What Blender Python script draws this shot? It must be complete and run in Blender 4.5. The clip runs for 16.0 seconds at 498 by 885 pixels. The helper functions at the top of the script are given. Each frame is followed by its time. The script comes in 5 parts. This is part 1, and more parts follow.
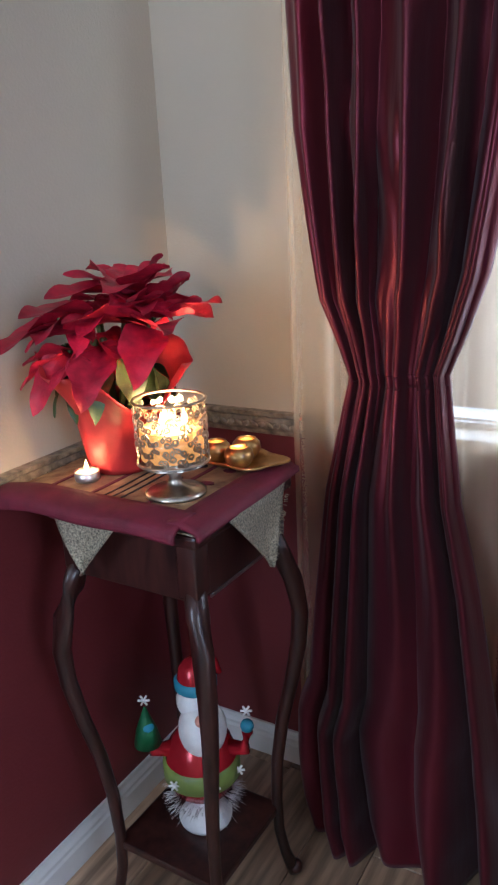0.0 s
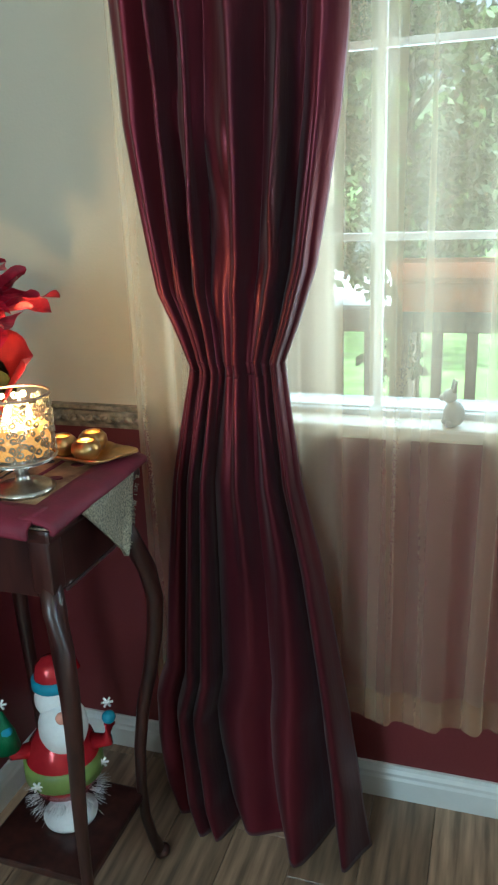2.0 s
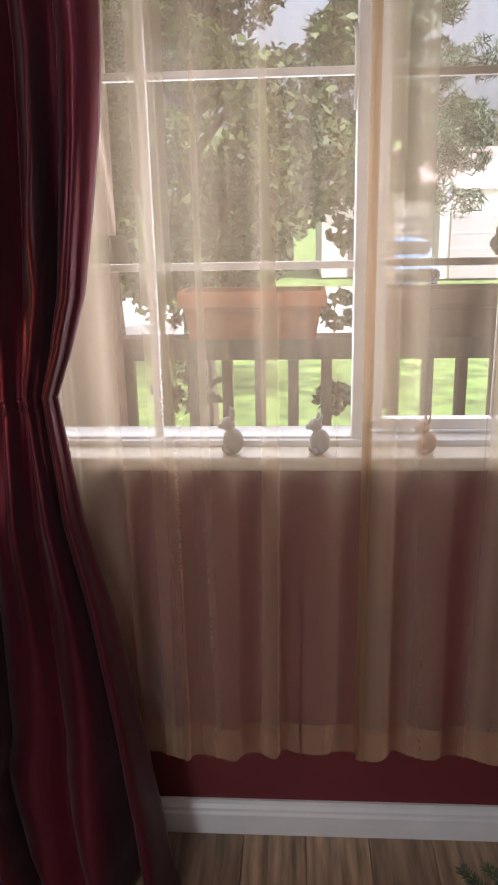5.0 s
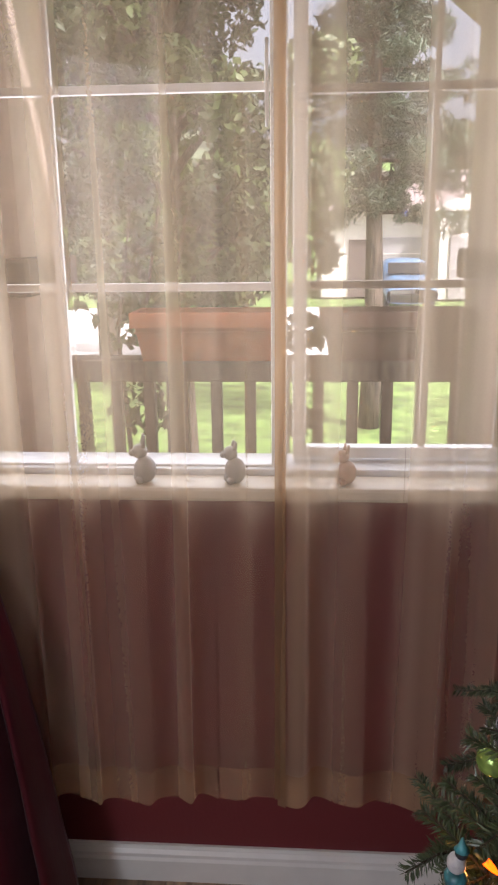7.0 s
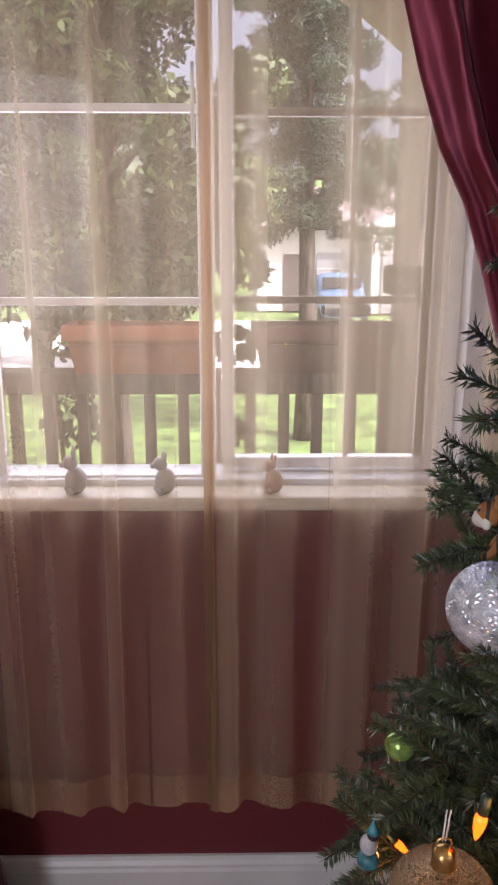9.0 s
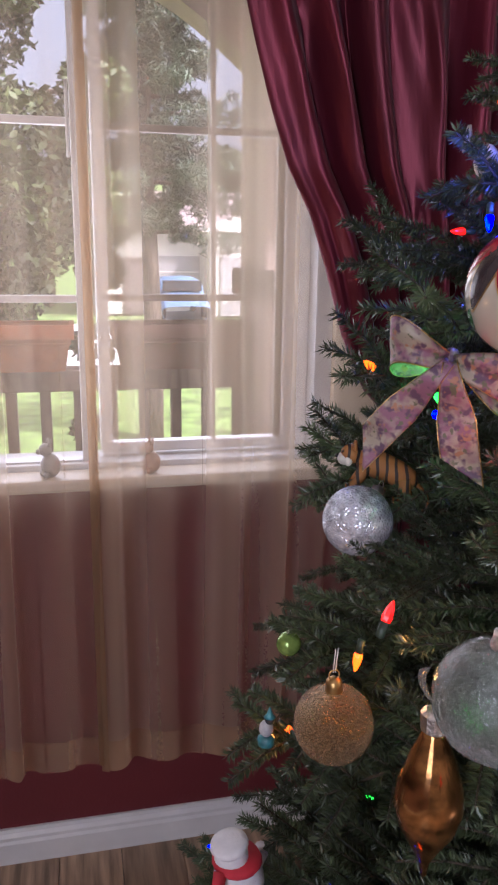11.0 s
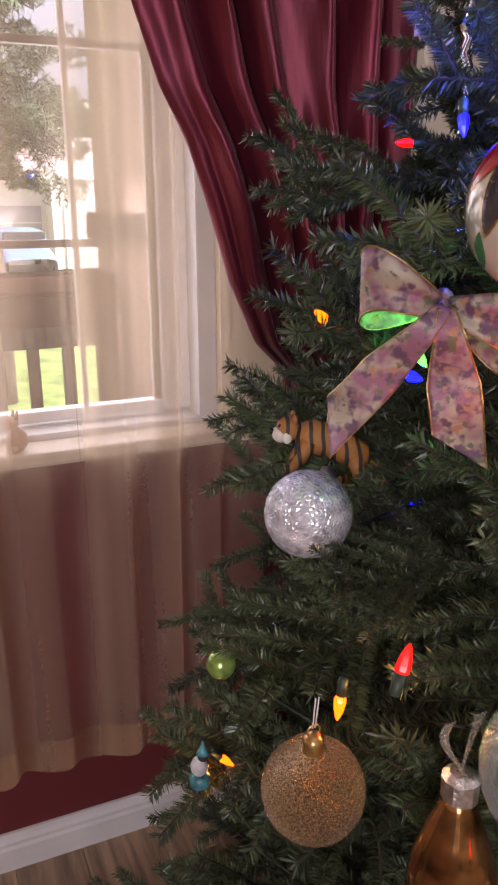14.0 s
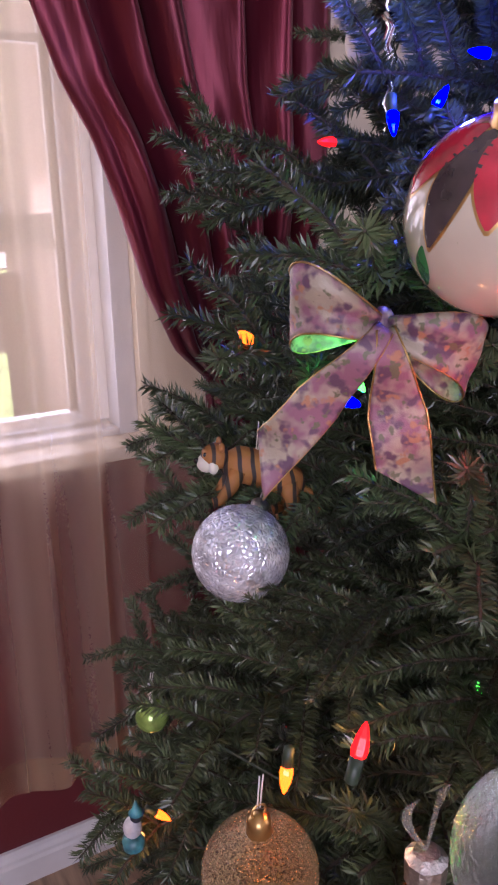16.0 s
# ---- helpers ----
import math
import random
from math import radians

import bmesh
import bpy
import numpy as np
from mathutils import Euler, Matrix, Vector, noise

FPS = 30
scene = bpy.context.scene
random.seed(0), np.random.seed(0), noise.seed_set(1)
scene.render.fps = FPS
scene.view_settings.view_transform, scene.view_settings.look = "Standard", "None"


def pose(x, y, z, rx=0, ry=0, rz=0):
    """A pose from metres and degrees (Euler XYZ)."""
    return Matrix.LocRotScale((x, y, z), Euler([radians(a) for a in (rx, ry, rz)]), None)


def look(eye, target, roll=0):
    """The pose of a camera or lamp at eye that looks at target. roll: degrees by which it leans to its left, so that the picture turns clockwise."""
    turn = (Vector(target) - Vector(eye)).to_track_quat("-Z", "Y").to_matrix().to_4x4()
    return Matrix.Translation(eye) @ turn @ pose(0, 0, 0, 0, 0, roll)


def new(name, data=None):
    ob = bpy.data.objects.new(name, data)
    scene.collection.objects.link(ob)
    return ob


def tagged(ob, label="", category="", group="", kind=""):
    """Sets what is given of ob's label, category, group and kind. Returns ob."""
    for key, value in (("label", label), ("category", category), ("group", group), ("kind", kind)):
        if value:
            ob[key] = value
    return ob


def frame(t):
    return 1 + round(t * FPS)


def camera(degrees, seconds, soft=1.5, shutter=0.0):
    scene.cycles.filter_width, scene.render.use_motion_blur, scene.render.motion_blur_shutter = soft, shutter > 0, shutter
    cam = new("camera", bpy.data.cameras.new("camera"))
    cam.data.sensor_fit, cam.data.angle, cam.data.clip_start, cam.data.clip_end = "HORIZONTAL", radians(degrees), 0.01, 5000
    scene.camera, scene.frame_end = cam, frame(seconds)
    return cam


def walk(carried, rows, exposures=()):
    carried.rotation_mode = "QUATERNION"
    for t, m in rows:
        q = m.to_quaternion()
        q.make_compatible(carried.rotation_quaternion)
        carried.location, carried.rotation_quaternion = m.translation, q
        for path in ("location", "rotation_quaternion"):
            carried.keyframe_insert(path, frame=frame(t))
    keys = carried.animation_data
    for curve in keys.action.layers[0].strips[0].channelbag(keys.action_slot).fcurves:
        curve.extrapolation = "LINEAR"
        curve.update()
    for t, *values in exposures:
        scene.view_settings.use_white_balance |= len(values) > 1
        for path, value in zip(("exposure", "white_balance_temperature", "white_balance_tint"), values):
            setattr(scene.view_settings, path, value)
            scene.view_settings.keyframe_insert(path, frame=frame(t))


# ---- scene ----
cam = camera(36.0, 16.0, soft=2.2)
PATH = [
    (0, (0.38, 0.013, 1.203), (-0.604, 1.65, 0.609), -2.9),
    (0.5, (0.36, -0.008, 1.195), (-0.529, 1.677, 0.588), -2.6),
    (1, (0.356, -0.024, 1.194), (-0.433, 1.707, 0.577), -2.2),
    (1.5, (0.36, -0.035, 1.195), (-0.321, 1.74, 0.574), -1.9),
    (2, (0.38, -0.027, 1.199), (-0.215, 1.781, 0.583), -2.2),
    (2.5, (0.4, -0.018, 1.204), (-0.101, 1.822, 0.601), -2.2),
    (3, (0.426, -0.014, 1.213), (-0.001, 1.847, 0.616), -2.2),
    (3.5, (0.431, -0.017, 1.214), (0.1, 1.865, 0.626), -1.9),
    (4, (0.428, -0.019, 1.199), (0.202, 1.887, 0.635), -1.4),
    (4.5, (0.419, -0.008, 1.2), (0.293, 1.906, 0.634), -1.2),
    (7, (0.575, 0.074, 1.198), (0.442, 2.002, 0.682), -0.7),
    (7.5, (0.601, 0.096, 1.197), (0.473, 2.027, 0.693), -0.1),
    (8, (0.622, 0.098, 1.202), (0.514, 2.033, 0.708), 0.0),
    (10.5, (0.525, -0.091, 1.203), (0.866, 1.822, 0.729), 0.5),
    (11, (0.523, -0.101, 1.201), (0.953, 1.794, 0.727), 0.7),
    (11.5, (0.52, -0.1, 1.199), (1.032, 1.772, 0.72), 0.7),
    (12, (0.507, -0.097, 1.198), (1.086, 1.753, 0.709), 0.7),
    (12.5, (0.5, -0.077, 1.196), (1.132, 1.751, 0.688), 0.6),
    (13, (0.501, -0.037, 1.192), (1.175, 1.77, 0.662), 0.3),
    (13.5, (0.508, 0.018, 1.185), (1.227, 1.797, 0.623), 0.0),
    (14, (0.522, 0.063, 1.182), (1.287, 1.813, 0.588), -0.2),
    (14.5, (0.526, 0.102, 1.181), (1.333, 1.823, 0.559), -0.5),
    (15, (0.532, 0.122, 1.183), (1.386, 1.816, 0.549), -0.7),
    (15.5, (0.539, 0.128, 1.185), (1.432, 1.802, 0.555), -0.9),
    (16, (0.547, 0.114, 1.189), (1.485, 1.773, 0.582), -0.9),
]
walk(cam, [(t, look(e, g, r)) for t, e, g, r in PATH],
     exposures=[(0, 1.65, 4950, 8), (1.0, 1.75, 4900, 3), (1.5, 1.85, 4850, -5), (2.5, 1.65, 4800, -24), (3.0, 1.55, 4700, -22), (3.5, 1.45, 6300, 6), (4.5, 1.15, 6100, 17), (7.5, 1.1, 6200, 20),
                (11, 1.15, 5800, 27), (12, 1.25, 7100, 23), (13.0, 1.4, 7600, 25), (13.5, 1.4, 7200, 26), (14.5, 1.5, 6100, 36), (16, 1.6, 5900, 40)])

# ---- light ----
world = bpy.data.worlds.new("sky")
scene.world = world
world.use_nodes = True
wn = world.node_tree
sky = wn.nodes.new("ShaderNodeTexSky")
sky.sky_type, sky.sun_disc = "NISHITA", False
sky.sun_elevation, sky.sun_rotation = radians(49), radians(130)
sky.dust_density, sky.air_density = 9.0, 0.8
haze = wn.nodes.new("ShaderNodeHueSaturation")          # thin white cloud
haze.inputs["Saturation"].default_value, haze.inputs["Value"].default_value = 0.35, 1.1
wn.links.new(sky.outputs[0], haze.inputs["Color"])
wn.links.new(haze.outputs[0], wn.nodes["Background"].inputs[0])
wn.nodes["Background"].inputs[1].default_value = 0.15

sun = new("sun", bpy.data.lights.new("sun", "SUN"))
sun.data.energy, sun.data.angle, sun.data.color = 3.4, radians(2), (1.0, 0.95, 0.88)
sun.matrix_world = look((6, -5, 9), (0, 0, 0))

def area(name, eye, target, w, h, power, col):
    ob = new(name, bpy.data.lights.new(name, "AREA"))
    ob.data.shape, ob.data.size, ob.data.size_y, ob.data.energy, ob.data.color = "RECTANGLE", w, h, power, col
    ob.matrix_world = look(eye, target)
    return ob

# daylight entering by the two window openings
area("window_daylight", (0.42, 1.42, 1.17), (0.42, 0.2, 1.17), 1.0, 0.66, 3.0, (0.95, 0.98, 1.0))
area("rear_window_daylight", (2.72, -1.0, 1.45), (0.0, -0.6, 1.1), 1.0, 1.2, 10.5, (0.86, 0.93, 1.0))
# fill added to brighten tree and curtains, at an unseen, made-up opening
area("added_side_fill", (-0.58, -1.4, 1.45), (1.2, 0.4, 1.0), 1.0, 1.2, 16.5, (0.92, 0.96, 1.0))

def glow_lamp(name, p, power, col, r=0.01):
    ob = new(name, bpy.data.lights.new(name, "POINT"))
    ob.data.energy, ob.data.color, ob.data.shadow_soft_size = power, col, r
    ob.location = p
    return ob

# ---- helpers ----
W, LW, EW, SW, CEIL = 1.287, -0.552, 2.7, -2.1, 2.44
rng = np.random.default_rng(7)

def mat(name, col, rough=0.6, metal=0.0, var=0.15, scale=25.0, bump=0.15, bscale=250.0, col2=None, spec=0.5, sheen=0.0, coat=0.0, per_object=0.0, stretch=None, dist=0.002):
    m = bpy.data.materials.new(name)
    m.use_nodes = True
    nt = m.node_tree
    N, L = nt.nodes, nt.links
    b = N["Principled BSDF"]
    tc = N.new("ShaderNodeTexCoord")
    mp = N.new("ShaderNodeMapping")
    L.new(tc.outputs["Object"], mp.inputs[0])
    if stretch:
        mp.inputs["Scale"].default_value = stretch
    n1 = N.new("ShaderNodeTexNoise")
    n1.inputs["Scale"].default_value, n1.inputs["Detail"].default_value = scale, 6
    L.new(mp.outputs[0], n1.inputs[0])
    ramp = N.new("ShaderNodeMix")
    ramp.data_type = "RGBA"
    c2 = col2 if col2 else tuple(c * (1 - var * 2) for c in col)
    ramp.inputs[6].default_value = (*c2, 1)
    ramp.inputs[7].default_value = (*[min(1, c * (1 + var * 0.6)) for c in col], 1)
    mr = N.new("ShaderNodeMapRange")
    mr.inputs[1].default_value, mr.inputs[2].default_value = 0.3, 0.7
    L.new(n1.outputs[0], mr.inputs[0])
    L.new(mr.outputs[0], ramp.inputs[0])
    out = ramp.outputs[2]
    if per_object:
        oi = N.new("ShaderNodeObjectInfo")
        hs = N.new("ShaderNodeHueSaturation")
        m2 = N.new("ShaderNodeMapRange")
        m2.inputs[3].default_value, m2.inputs[4].default_value = 1 - per_object, 1 + per_object
        L.new(oi.outputs["Random"], m2.inputs[0])
        L.new(m2.outputs[0], hs.inputs["Value"])
        L.new(out, hs.inputs["Color"])
        out = hs.outputs[0]
    L.new(out, b.inputs["Base Color"])
    b.inputs["Roughness"].default_value, b.inputs["Metallic"].default_value = rough, metal
    b.inputs["Specular IOR Level"].default_value = spec
    b.inputs["Sheen Weight"].default_value, b.inputs["Coat Weight"].default_value = sheen, coat
    if bump:
        n2 = N.new("ShaderNodeTexNoise")
        n2.inputs["Scale"].default_value, n2.inputs["Detail"].default_value = bscale, 4
        L.new(mp.outputs[0], n2.inputs[0])
        bp = N.new("ShaderNodeBump")
        bp.inputs["Strength"].default_value, bp.inputs["Distance"].default_value = bump, dist
        L.new(n2.outputs[0], bp.inputs["Height"])
        L.new(bp.outputs[0], b.inputs["Normal"])
    return m

def emit(name, col, strength):
    m = bpy.data.materials.new(name)
    m.use_nodes = True
    b = m.node_tree.nodes["Principled BSDF"]
    b.inputs["Base Color"].default_value = (*[c * 0.6 for c in col], 1)
    b.inputs["Emission Color"].default_value = (*col, 1)
    b.inputs["Emission Strength"].default_value = strength
    b.inputs["Roughness"].default_value = 0.25
    return m

def sheer_mat(name, col, clear, fold_shade=0.0):
    m = bpy.data.materials.new(name)
    m.use_nodes = True
    N, L = m.node_tree.nodes, m.node_tree.links
    N.remove(N["Principled BSDF"])
    tr, tl, df = (N.new("ShaderNodeBsdf" + k) for k in ("Transparent", "Translucent", "Diffuse"))
    tl.inputs[0].default_value = (*col, 1)
    df.inputs[0].default_value = (*col, 1)
    a, c = N.new("ShaderNodeMixShader"), N.new("ShaderNodeMixShader")
    a.inputs[0].default_value = 0.42
    L.new(tl.outputs[0], a.inputs[1])
    L.new(df.outputs[0], a.inputs[2])
    tc = N.new("ShaderNodeTexCoord")
    mp = N.new("ShaderNodeMapping")
    mp.inputs["Scale"].default_value = (1, 1, 1)
    n = N.new("ShaderNodeTexNoise")
    n.inputs["Scale"].default_value, n.inputs["Detail"].default_value = 300, 3
    L.new(tc.outputs["Object"], mp.inputs[0])
    L.new(mp.outputs[0], n.inputs[0])
    mr = N.new("ShaderNodeMapRange")
    mr.inputs[3].default_value, mr.inputs[4].default_value = 1 - clear - 0.02, 1 - clear + 0.02
    L.new(n.outputs[0], mr.inputs[0])
    # random upright bands of opacity, painted in place of fold shading and overlap
    band = N.new("ShaderNodeMapping")
    band.inputs["Scale"].default_value = (15, 0, 0.22)
    nb = N.new("ShaderNodeTexNoise")
    nb.inputs["Scale"].default_value, nb.inputs["Detail"].default_value = 1.0, 2
    gr = N.new("ShaderNodeMapRange")
    gr.inputs[1].default_value, gr.inputs[2].default_value = 0.3, 0.7
    gr.inputs[3].default_value, gr.inputs[4].default_value = -fold_shade, fold_shade
    ad = N.new("ShaderNodeMath")
    L.new(tc.outputs["Object"], band.inputs[0])
    L.new(band.outputs[0], nb.inputs[0])
    L.new(nb.outputs[0], gr.inputs[0])
    L.new(mr.outputs[0], ad.inputs[0])
    L.new(gr.outputs[0], ad.inputs[1])
    L.new(ad.outputs[0], c.inputs[0])
    L.new(tr.outputs[0], c.inputs[1])
    L.new(a.outputs[0], c.inputs[2])
    L.new(c.outputs[0], N["Material Output"].inputs[0])
    return m

def glass_mat(name, tint, rough=0.02, bump=0.0, bscale=60, trans=1.0, voronoi=False):
    m = bpy.data.materials.new(name)
    m.use_nodes = True
    N, L = m.node_tree.nodes, m.node_tree.links
    b = N["Principled BSDF"]
    b.inputs["Base Color"].default_value = (*tint, 1)
    b.inputs["Roughness"].default_value = rough
    b.inputs["Transmission Weight"].default_value = trans
    b.inputs["IOR"].default_value = 1.45
    if bump:
        tc = N.new("ShaderNodeTexCoord")
        if voronoi:
            v = N.new("ShaderNodeTexVoronoi")
            v.feature = "DISTANCE_TO_EDGE"
            v.inputs["Scale"].default_value = bscale
            h = v.outputs[0]
        else:
            v = N.new("ShaderNodeTexNoise")
            v.inputs["Scale"].default_value = bscale
            h = v.outputs[0]
        L.new(tc.outputs["Object"], v.inputs[0])
        bp = N.new("ShaderNodeBump")
        bp.inputs["Strength"].default_value, bp.inputs["Distance"].default_value = bump, 0.003
        L.new(h, bp.inputs["Height"])
        L.new(bp.outputs[0], b.inputs["Normal"])
    return m

def mesh(name, verts, faces, material, smooth=True):
    me = bpy.data.meshes.new(name)
    me.from_pydata([tuple(v) for v in verts], [], faces)
    if smooth:
        me.polygons.foreach_set("use_smooth", [True] * len(me.polygons))
    me.materials.append(material)
    me.update()
    return me

def thing(name, label, category, group="", at=(0, 0, 0), rz=0.0):
    ob = new(name)
    ob.empty_display_size = 0.05
    ob.matrix_world = pose(*at, 0, 0, rz)
    return tagged(ob, label, category, group)

def put(name, me, parent=None, label="", m=None):
    ob = new(name, me)
    if parent:
        ob.parent = parent
    if m is not None:
        ob.matrix_basis = m
    if label:
        tagged(ob, label)
    return ob

def join(*pieces):
    V, F = [], []
    for v, f in pieces:
        o = len(V)
        V += [tuple(p) for p in v]
        F += [[i + o for i in q] for q in f]
    return V, F

def moved(piece, m):
    v, f = piece
    return [m @ Vector(p) for p in v], f

def grid(fn, nu, nv, wrap=False):
    V = [fn(i / nu, j / nv) for j in range(nv + 1) for i in range(nu + (0 if wrap else 1))]
    n = nu if wrap else nu + 1
    F = [[j * n + i, j * n + (i + 1) % n, (j + 1) * n + (i + 1) % n, (j + 1) * n + i] for j in range(nv) for i in range(nu)]
    return V, F

def lathe(profile, n=32, cap=True):
    V = [(r * math.cos(2 * math.pi * i / n), r * math.sin(2 * math.pi * i / n), z) for r, z in profile for i in range(n)]
    F = [[j * n + i, j * n + (i + 1) % n, (j + 1) * n + (i + 1) % n, (j + 1) * n + i] for j in range(len(profile) - 1) for i in range(n)]
    if cap:
        F += [list(range(n))[::-1], [(len(profile) - 1) * n + i for i in range(n)]]
    return V, F

def tube(path, radii, n=8, squash=1.0):
    path = [Vector(p) for p in path]
    V = []
    for k, p in enumerate(path):
        d = (path[min(k + 1, len(path) - 1)] - path[max(k - 1, 0)]).normalized()
        up = Vector((0, 0, 1)) if abs(d.z) < 0.95 else Vector((1, 0, 0))
        a = d.cross(up).normalized()
        b = a.cross(d)
        r = radii[k] if hasattr(radii, "__len__") else radii
        for i in range(n):
            t = 2 * math.pi * i / n
            V.append(p + a * (r * math.cos(t)) + b * (r * squash * math.sin(t)))
    F = [[j * n + i, j * n + (i + 1) % n, (j + 1) * n + (i + 1) % n, (j + 1) * n + i] for j in range(len(path) - 1) for i in range(n)]
    F += [list(range(n))[::-1], [(len(path) - 1) * n + i for i in range(n)]]
    return V, F

def block(a, b, bevel=0.0, seg=2):
    bm = bmesh.new()
    bmesh.ops.create_cube(bm, size=1)
    for v in bm.verts:
        v.co = Vector([(a[i] + b[i]) / 2 + v.co[i] * (b[i] - a[i]) for i in range(3)])
    if bevel:
        bmesh.ops.bevel(bm, geom=bm.edges[:], offset=bevel, segments=seg, affect="EDGES", profile=0.6)
    bm.verts.index_update()
    V, F = [v.co.copy() for v in bm.verts], [[v.index for v in f.verts] for f in bm.faces]
    bm.free()
    return V, F

def ball(r, n=24, m=14, squash=1.0):
    return lathe([(max(r * math.sin(math.pi * k / m), 1e-4), -r * squash * math.cos(math.pi * k / m)) for k in range(m + 1)], n)

def prism(outline, z0, z1):
    n = len(outline)
    V = [(x, y, z0) for x, y in outline] + [(x, y, z1) for x, y in outline]
    return V, [list(range(n))[::-1], [n + i for i in range(n)]] + [[i, (i + 1) % n, n + (i + 1) % n, n + i] for i in range(n)]

def lerp(pairs, z):
    zs = [p[0] for p in pairs]
    return float(np.interp(z, zs, [p[1] for p in pairs]))

def static(name, piece, material, label, smooth=False):
    ob = put(name, mesh(name, *piece, material, smooth))
    return tagged(ob, label, kind="structure")

# ---- materials ----
M_WALL = mat("cream_paint", (0.56, 0.48, 0.365), 0.75, var=0.03, scale=3, bump=0.25, bscale=180)
M_MAROON = mat("maroon_paint", (0.14, 0.018, 0.021), 0.55, var=0.06, scale=3, bump=0.25, bscale=180)
M_WHITE = mat("white_trim_paint", (0.72, 0.70, 0.67), 0.4, var=0.05, scale=12, bump=0.08, bscale=90)
M_RAIL = mat("antique_rail_paint", (0.34, 0.27, 0.19), 0.5, var=0.35, scale=60, bump=0.3, bscale=200)
M_CEIL = mat("ceiling_paint", (0.75, 0.73, 0.7), 0.85, var=0.03, scale=4, bump=0.3, bscale=120)
M_PLANK = mat("laminate_planks", (0.40, 0.265, 0.165), 0.36, var=0.32, scale=9, bump=0.12, bscale=60, per_object=0.34, stretch=(6, 0.5, 6))
M_GAP = mat("plank_gap", (0.16, 0.115, 0.08), 0.8)
M_WOOD = mat("mahogany", (0.038, 0.011, 0.008), 0.36, var=0.35, scale=14, bump=0.06, bscale=90, coat=0.12, stretch=(4, 4, 0.6))
M_SATIN = mat("burgundy_taffeta", (0.118, 0.008, 0.020), 0.40, metal=0.62, var=0.3, scale=7, bump=0.34, bscale=24, sheen=0.10, stretch=(1, 1, 0.14), dist=0.008)
M_SHEER = sheer_mat("ivory_voile", (0.92, 0.73, 0.51), 0.69, 0.15)
M_HEMB = sheer_mat("ivory_voile_double", (0.80, 0.57, 0.34), 0.63, 0.10)
M_HEM = sheer_mat("ivory_voile_hem", (0.46, 0.31, 0.18), 0.36)
M_VINYL = mat("white_vinyl", (0.60, 0.60, 0.60), 0.35, var=0.04, bump=0.04)
M_GRILLE = mat("tan_grille", (0.13, 0.10, 0.078), 0.5, var=0.06, bump=0.04)
M_SILL = mat("sill_paint", (0.50, 0.42, 0.32), 0.4, var=0.05, bump=0.06)

# ---- room shell ----
WX0, WX1, WZ0, WZ1 = -0.13, 1.005, 0.80, 2.08      # window opening
T = 0.14
RAILZ = 0.79
static("subfloor", block((LW - 0.1, SW - 0.1, -0.12), (EW + 0.1, W + T, -0.012)), M_GAP, "dark underlay below the floor planks")
static("wall_north", block((LW - 0.1, W, -0.1), (EW + 0.1, W + T, RAILZ)), M_MAROON, "maroon painted lower wall under the window")
static("wall_north_upper", block((LW - 0.1, W, RAILZ), (WX0, W + T, CEIL)), M_WALL, "cream painted wall beside the window")
static("wall_north_upper_far", block((WX1, W, RAILZ), (EW + 0.1, W + T, CEIL)), M_WALL, "cream painted wall behind the curtain and tree")
static("wall_north_header", block((WX0, W, WZ1), (WX1, W + T, CEIL)), M_WALL, "cream painted wall above the window")
static("wall_west", block((LW - 0.1, SW, -0.1), (LW, W, RAILZ)), M_MAROON, "maroon painted lower side wall")
# the gap from y -1.9 to -0.9 is invented, for the added fill lamp
for a, b in (((-0.9, RAILZ), (W, CEIL)), ((SW, RAILZ), (-1.9, CEIL)), ((-1.9, RAILZ), (-0.9, 0.86)), ((-1.9, 2.05), (-0.9, CEIL))):
    static("wall_west_upper", block((LW - 0.1, a[0], a[1]), (LW, b[0], b[1])), M_WALL, "cream painted upper side wall")
RY0, RY1 = -1.5, -0.5
for a, b in (((SW, -0.1), (RY0, CEIL)), ((RY1, -0.1), (W, CEIL)), ((RY0, -0.1), (RY1, 0.85)), ((RY0, 2.05), (RY1, CEIL))):
    static("wall_east", block((EW, a[0], a[1]), (EW + 0.1, b[0], b[1])), M_WALL, "plain cream painted wall round a side window")
static("wall_south", block((LW - 0.1, SW - 0.12, -0.1), (EW + 0.1, SW, CEIL)), M_WALL, "plain cream painted wall")
static("ceiling", block((LW - 0.1, SW - 0.12, CEIL), (EW + 0.1, W + T, CEIL + 0.1)), M_CEIL, "plain white painted ceiling")

def baseboard_profile():
    return [(0, 0), (0.016, 0), (0.016, 0.046), (0.013, 0.052), (0.013, 0.059), (0.008, 0.066), (0.006, 0.074), (0, 0.074)]

def extrude_x(profile, x0, x1, y):
    V = [(x, y - d, z) for x in (x0, x1) for d, z in profile]
    n = len(profile)
    return V, [[i, (i + 1) % n, n + (i + 1) % n, n + i] for i in range(n)] + [list(range(n))[::-1], [n + i for i in range(n)]]

static("baseboard", extrude_x(baseboard_profile(), LW + 0.002, EW, W), M_WHITE, "white painted moulded baseboard")
V, F = extrude_x(baseboard_profile(), -(W - 0.017), -SW, 0)
static("baseboard", ([(LW - y, -x, z) for x, y, z in V], F), M_WHITE, "white painted moulded baseboard along the side wall")

